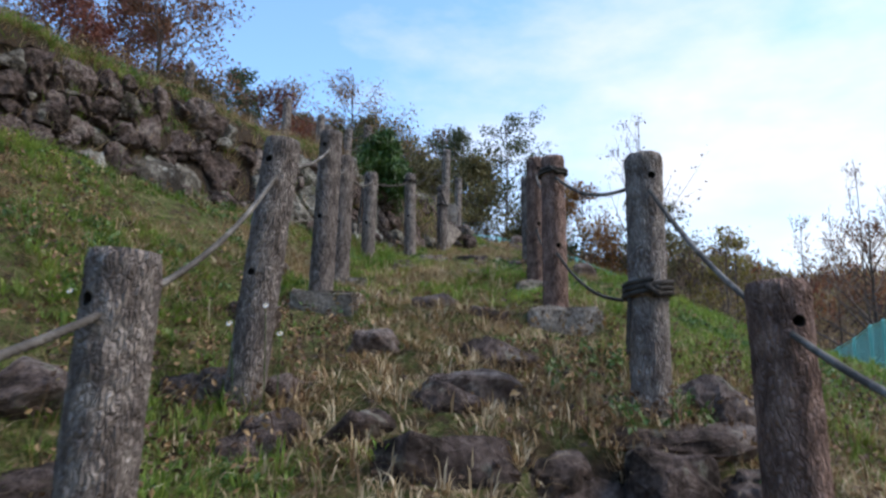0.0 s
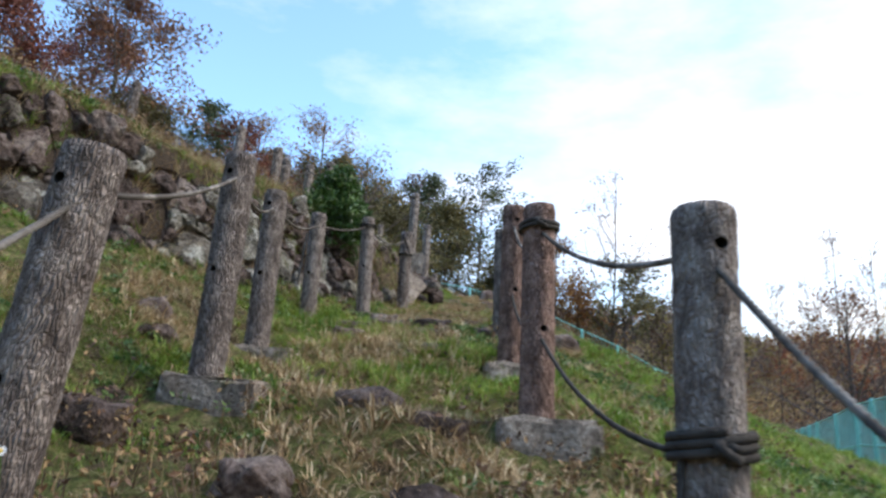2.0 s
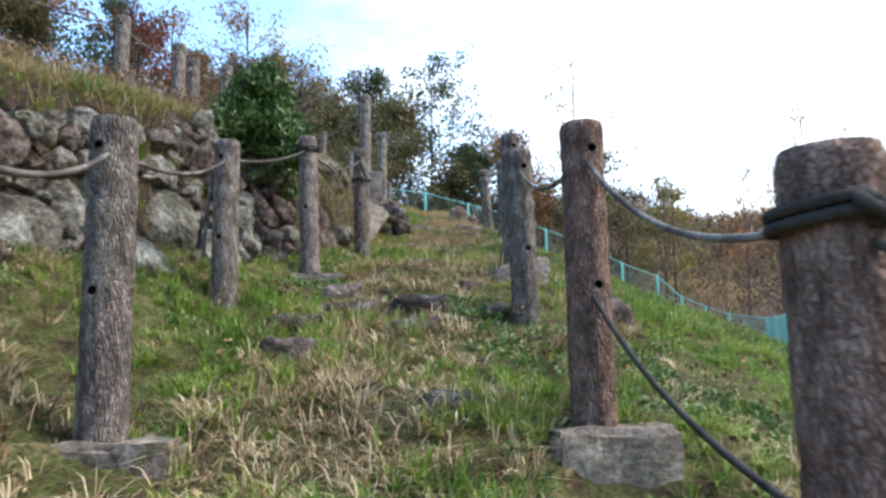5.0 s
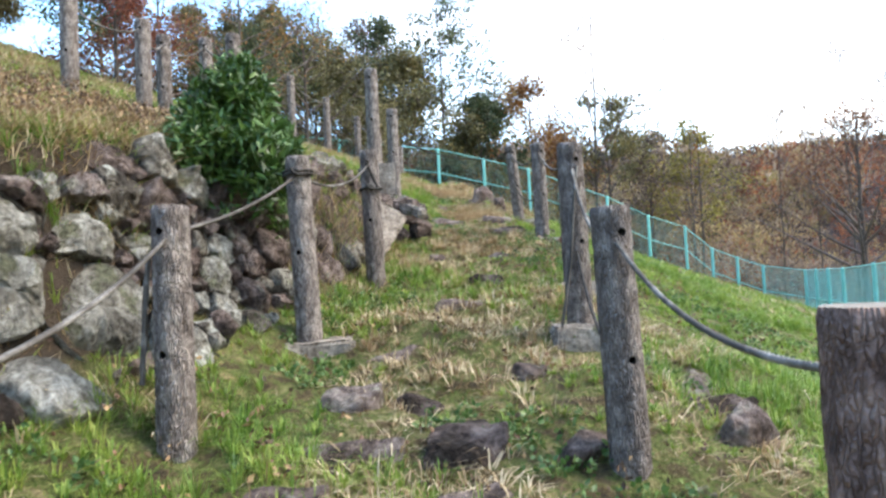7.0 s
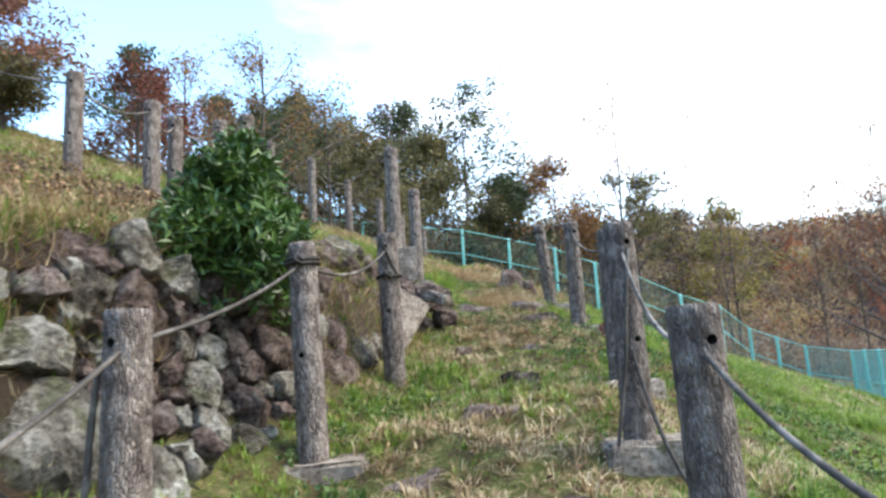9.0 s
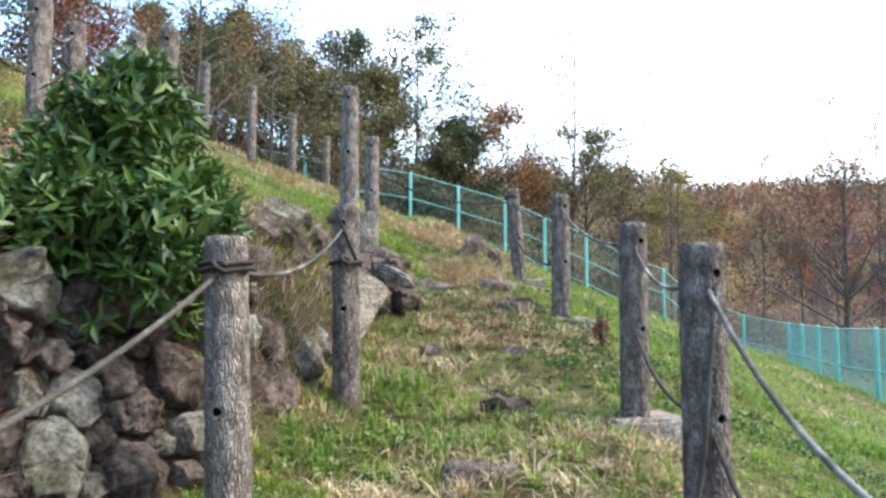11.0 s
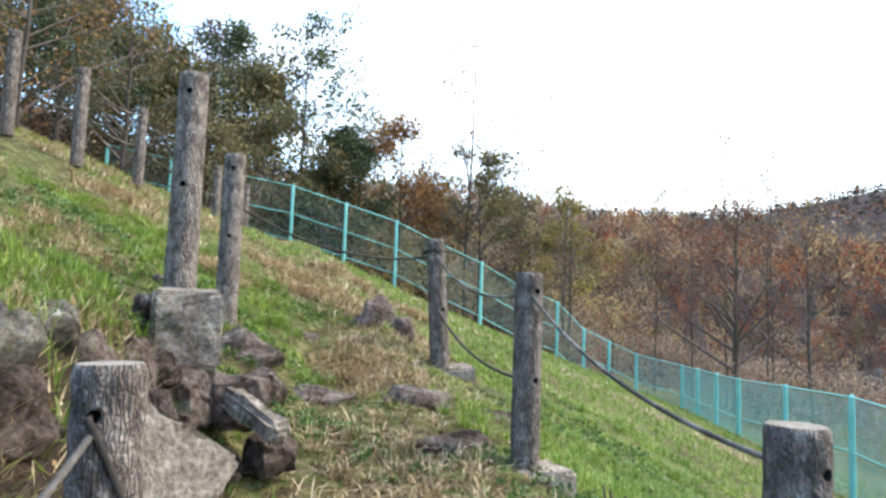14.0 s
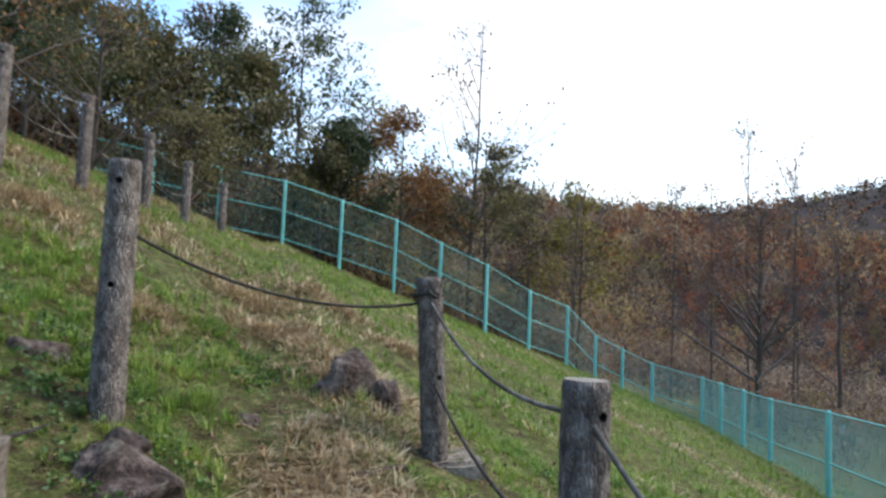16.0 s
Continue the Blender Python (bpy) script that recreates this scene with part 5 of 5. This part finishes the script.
tree(42, 13.4, 37.8, 7.5, L_ORANGE, 16, 1, 0.12, 0.6, (0, 0), 0.07, 0.2, T_BARE, 0.4, rise=UPSWEPT)
tree(43, 19.5, 30.0, 7.5, L_ORANGE, 18, 2, 0.12, 0.7, (0, 0), 0.08, 0.15, T_BARE, 0.4, rise=UPSWEPT)
for seed, x, y, top in ((61, 17.8, 32.5, 12.4), (62, 18.9, 31.5, 11.2), (63, 15.7, 34.0, 10.2), (64, 17.0, 33.4, 10.4), (65, 20.4, 33.0, 10.6)):
    tree(seed, x, y, top - float(ground_z(x, y)), L_BROWN, 11, 2, 0.1, 0.34, (0, 0), 0.035, 0.45, T_BARE, 0.14, rise=UPSWEPT)
# on the upper terrace
tree(51, -8.75, 13.4, 2.9, L_RED, 26, 34, 0.075, 0.62, (0, 0), 0.06, 0.12, T_RED, 0.34)
tree(52, -5.8, 19.0, 2.1, L_RED, 26, 20, 0.075, 0.8, (0, 0), 0.05, 0.05, T_RED, 0.3)
tree(53, -4.6, 24.0, 4.8, L_ORANGE, 26, 10, 0.085, 0.6, (0, 0), 0.05, 0.1, T_ORANGE, 0.38)
tree(54, -8.0, 18.2, 1.4, L_OLIVE, 34, 34, 0.07, 0.9, (0, 0), 0.05, 0.03, "spreading olive-green shrub on the upper bank", 0.32, "shrub", "shrub")
tree(60, -16.0, 28.5, 7.5, L_RED, 34, 30, 0.14, 0.5, (0, 0), 0.1, 0.1, T_RED, 0.6)
tree(57, -8.7, 17.5, 4.4, L_RUSSET, 30, 26, 0.1, 0.6, (0, 0), 0.07, 0.12, T_RED, 0.42)
tree(55, -7.5, 26, 4.2, L_ORANGE, 24, 7, 0.09, 0.6, (0, 0), 0.06, 0.06, T_ORANGE, 0.4)
tree(56, -3.6, 29, 4.9, L_OLIVE, 28, 12, 0.11, 0.6, (0, 0), 0.07, 0.06, T_OLIVE, 0.45)
tree(58, -1.6, 31.5, 3.4, L_OLIVE, 26, 18, 0.11, 0.6, (0, 0), 0.06, 0.05, T_OLIVE, 0.45)
tree(59, -6.0, 32, 4.4, L_DARKGREEN, 28, 20, 0.12, 0.6, (0, 0), 0.07, 0.06, T_GREEN, 0.5)


# ---- scrub behind the fence and woods on the far side of the valley ----
def woods():
    rng = np.random.default_rng(77)
    palette = ((W_BROWN, "brown_scrub", "bare brown scrub and woods across the valley"), (W_RUSSET, "russet_woods", "russet autumn woods on the far hillside"), (W_ORANGE, "orange_woods", "orange autumn trees on the far hillside"), (W_OLIVE, "olive_woods", "olive green autumn scrub on the hillside"), (W_DARK, "dark_woods", "dark evergreen trees on the far hillside"))
    groups = [[] for _ in palette]

    def strew(n, r0, r1, a0, a1, size, leaf, count, mix):
        share = np.cumsum(mix)
        r, az = np.sqrt(rng.uniform(r0 ** 2, r1 ** 2, n)), np.radians(rng.uniform(a0, a1, n))
        x, y = r * np.sin(az), 10 + r * np.cos(az)
        inside = (y < 36.5 + 0.02 * x) & (x < np.interp(y, FENCE_LINE[:8, 1], FENCE_LINE[:8, 0]) + 1.2)
        x, y, r = x[~inside], y[~inside], r[~inside]
        z = ground_z(x, y)
        k = np.searchsorted(share, np.clip(rng.random(len(x)) + 0.22 * waves(x, y, 0.11), 0.0, 0.999))
        for g in range(len(palette)):
            m = k == g
            if m.any():
                s = size * rng.uniform(0.6, 1.3)
                c = np.stack([x[m], y[m], z[m] + s * 0.55], -1)
                groups[g].append(leaf_cloud(c, (s * 0.45, s * 0.45, s * 0.75), leaf * (1.6 if leaf < 0.6 else 1.0), count, rng, -0.9 if leaf < 0.6 else 0.0, 0.3 if leaf < 0.6 else 0.6))

    strew(620, 22, 46, -10, 22, 1.7, 0.14, 72, (0.5, 0.04, 0.2, 0.2, 0.06))
    strew(760, 22, 46, 22, 75, 1.25, 0.13, 66, (0.66, 0.1, 0.14, 0.08, 0.02))
    strew(450, 26.5, 36, -34, 15, 2.2, 0.17, 60, (0.35, 0.1, 0.05, 0.3, 0.2))
    strew(1800, 40, 75, -30, 32, 2.8, 0.22, 66, (0.46, 0.06, 0.24, 0.2, 0.04))
    strew(900, 46, 75, 32, 80, 1.5, 0.19, 66, (0.5, 0.24, 0.14, 0.1, 0.02))
    strew(2200, 70, 140, -60, 32, 3.2, 0.52, 30, (0.55, 0.12, 0.14, 0.14, 0.05))
    strew(1600, 70, 170, 28, 85, 4.0, 0.4, 64, (0.24, 0.44, 0.2, 0.08, 0.04))
    strew(1400, 130, 260, 10, 75, 4.0, 0.95, 26, (0.4, 0.4, 0.08, 0.04, 0.08))
    strew(2400, 200, 420, -20, 70, 4.5, 1.5, 13, (0.08, 0.1, 0.0, 0.02, 0.8))
    for (leaf, name, label), g in zip(palette, groups):
        v, f = joined(g)
        tagged(new(name, mesh_from(name, v, f, [leaf])), label, "woods", kind="stuff")
    # thin upright stems in the scrub
    n = 2600
    r, az = np.sqrt(rng.uniform(23 ** 2, 60 ** 2, n)), np.radians(rng.uniform(-20, 70, n))
    x, y = r * np.sin(az), 10 + r * np.cos(az)
    out = ~((y < 36.5) & (x < np.interp(y, FENCE_LINE[:8, 1], FENCE_LINE[:8, 0]) + 1.0))
    x, y = x[out], y[out]
    z = ground_z(x, y)
    h = rng.uniform(1.5, 3.6, len(x))
    d = rng.normal(0, 0.16, (len(x), 2)) * h[:, None]
    w = 0.018
    verts = np.stack([np.stack([x - w, y, z], -1), np.stack([x + w, y, z], -1), np.stack([x, y + w, z], -1), np.stack([x + d[:, 0], y + d[:, 1], z + h], -1)], 1).reshape(-1, 3)
    k = np.arange(len(x))[:, None] * 4
    faces = np.concatenate([k + np.array([[0, 1, 3]]), k + np.array([[1, 2, 3]]), k + np.array([[2, 0, 3]])])
    tagged(new("scrub_stems", mesh_from("scrub_stems", verts, faces, [M_TWIG])), "thin bare grey stems rising from the scrub", "brush", kind="stuff")


woods()


# ---- small plants beside the path ----
M_PETAL = material("white petals", [(0.3, (0.72, 0.72, 0.7)), (0.7, (0.82, 0.82, 0.8))], 30, 2, 0.6, 0)
M_EYE = material("yellow disc", [(0.3, (0.6, 0.4, 0.04)), (0.7, (0.75, 0.55, 0.08))], 60, 2, 0.7, 0)


def daisy(x, y, h, lean):
    ob = tagged(new("daisy"), "small white daisy with a yellow eye on a thin stem", "flower", "daisies by the post")
    ob.matrix_basis = pose(x, y, float(ground_z(x, y)), 0, 0, lean * 40)
    tip = np.array([lean * h, -0.3 * h, h])
    part("stem", tube_mesh("stem", [(0, 0, -0.02), tuple(tip * 0.5 + (0, 0, 0.03)), tuple(tip)], 0.002, M_WEED, 5), ob)
    bm = bmesh.new()
    for k in range(9):
        a = k / 9 * 2 * math.pi
        c, s = math.cos(a), math.sin(a)
        q = [Vector((c * 0.003 - s * 0.002, s * 0.003 + c * 0.002, 0)), Vector((c * 0.0085 - s * 0.003, s * 0.0085 + c * 0.003, 0.002)), Vector((c * 0.014, s * 0.014, 0.001)), Vector((c * 0.0085 + s * 0.003, s * 0.0085 - c * 0.003, 0.002))]
        bm.faces.new([bm.verts.new(v) for v in q])
    part("corolla", bm_mesh("corolla", bm, M_PETAL), ob, "white petals", Matrix.Translation(tuple(tip)) @ Matrix.Rotation(radians(55), 4, "X"))
    bm = bmesh.new()
    bmesh.ops.create_icosphere(bm, subdivisions=1, radius=0.005)
    part("eye", bm_mesh("eye", bm, M_EYE), ob, "yellow eye", Matrix.Translation(tuple(tip + (0, -0.002, 0.002))))


for x, y, h, lean in ((-0.6, 3.32, 0.42, 0.03), (-0.72, 3.3, 0.34, -0.02), (-0.54, 3.3, 0.32, 0.05), (-1.4, 3.28, 0.24, -0.05)):
    daisy(x, y, h, lean)


def withered_plant(x, y):
    rng = np.random.default_rng(9)
    ob = tagged(new("withered_plant"), "withered dark red plant with curled leaves and bare stalks", "plant")
    ob.matrix_basis = pose(x, y, float(ground_z(x, y)))
    ends = []
    for k in range(7):
        e = np.array([rng.normal(0, 0.04), rng.normal(0, 0.04), rng.uniform(0.16, 0.33)])
        part("stalk", tube_mesh("stalk", [(0, 0, -0.03), tuple(e * 0.5 + (0.01, 0, 0)), tuple(e)], 0.005, M_BARK, 6), ob)
        ends.append(e * rng.uniform(0.4, 0.75))
    v, f = leaf_cloud(np.array(ends), (0.04, 0.04, 0.04), 0.06, 8, rng, 0.8, 0.5)
    part("foliage", mesh_from("foliage", v, f, [L_RED]), ob, "curled dark red leaves")["kind"] = "stuff"


withered_plant(1.55, 12.25)


def utility_pole(x, y, top):
    z = float(ground_z(x, y))
    ob = tagged(new("utility_pole"), "grey utility pole with crossarms below the far hillside", "pole")
    ob.matrix_basis = pose(x, y, z)
    part("pole", tube_mesh("pole", [(0, 0, -0.3), (0, 0, top - z)], 0.17, M_CONCRETE, 10), ob)
    for k, h in enumerate((0.5, 1.5)):
        part("crossarm", tube_mesh("crossarm", [(-1.1, 0, top - z - h), (1.1, 0.1, top - z - h)], 0.09, M_CONCRETE, 6), ob)


utility_pole(34.1, 40.5, 2.3)
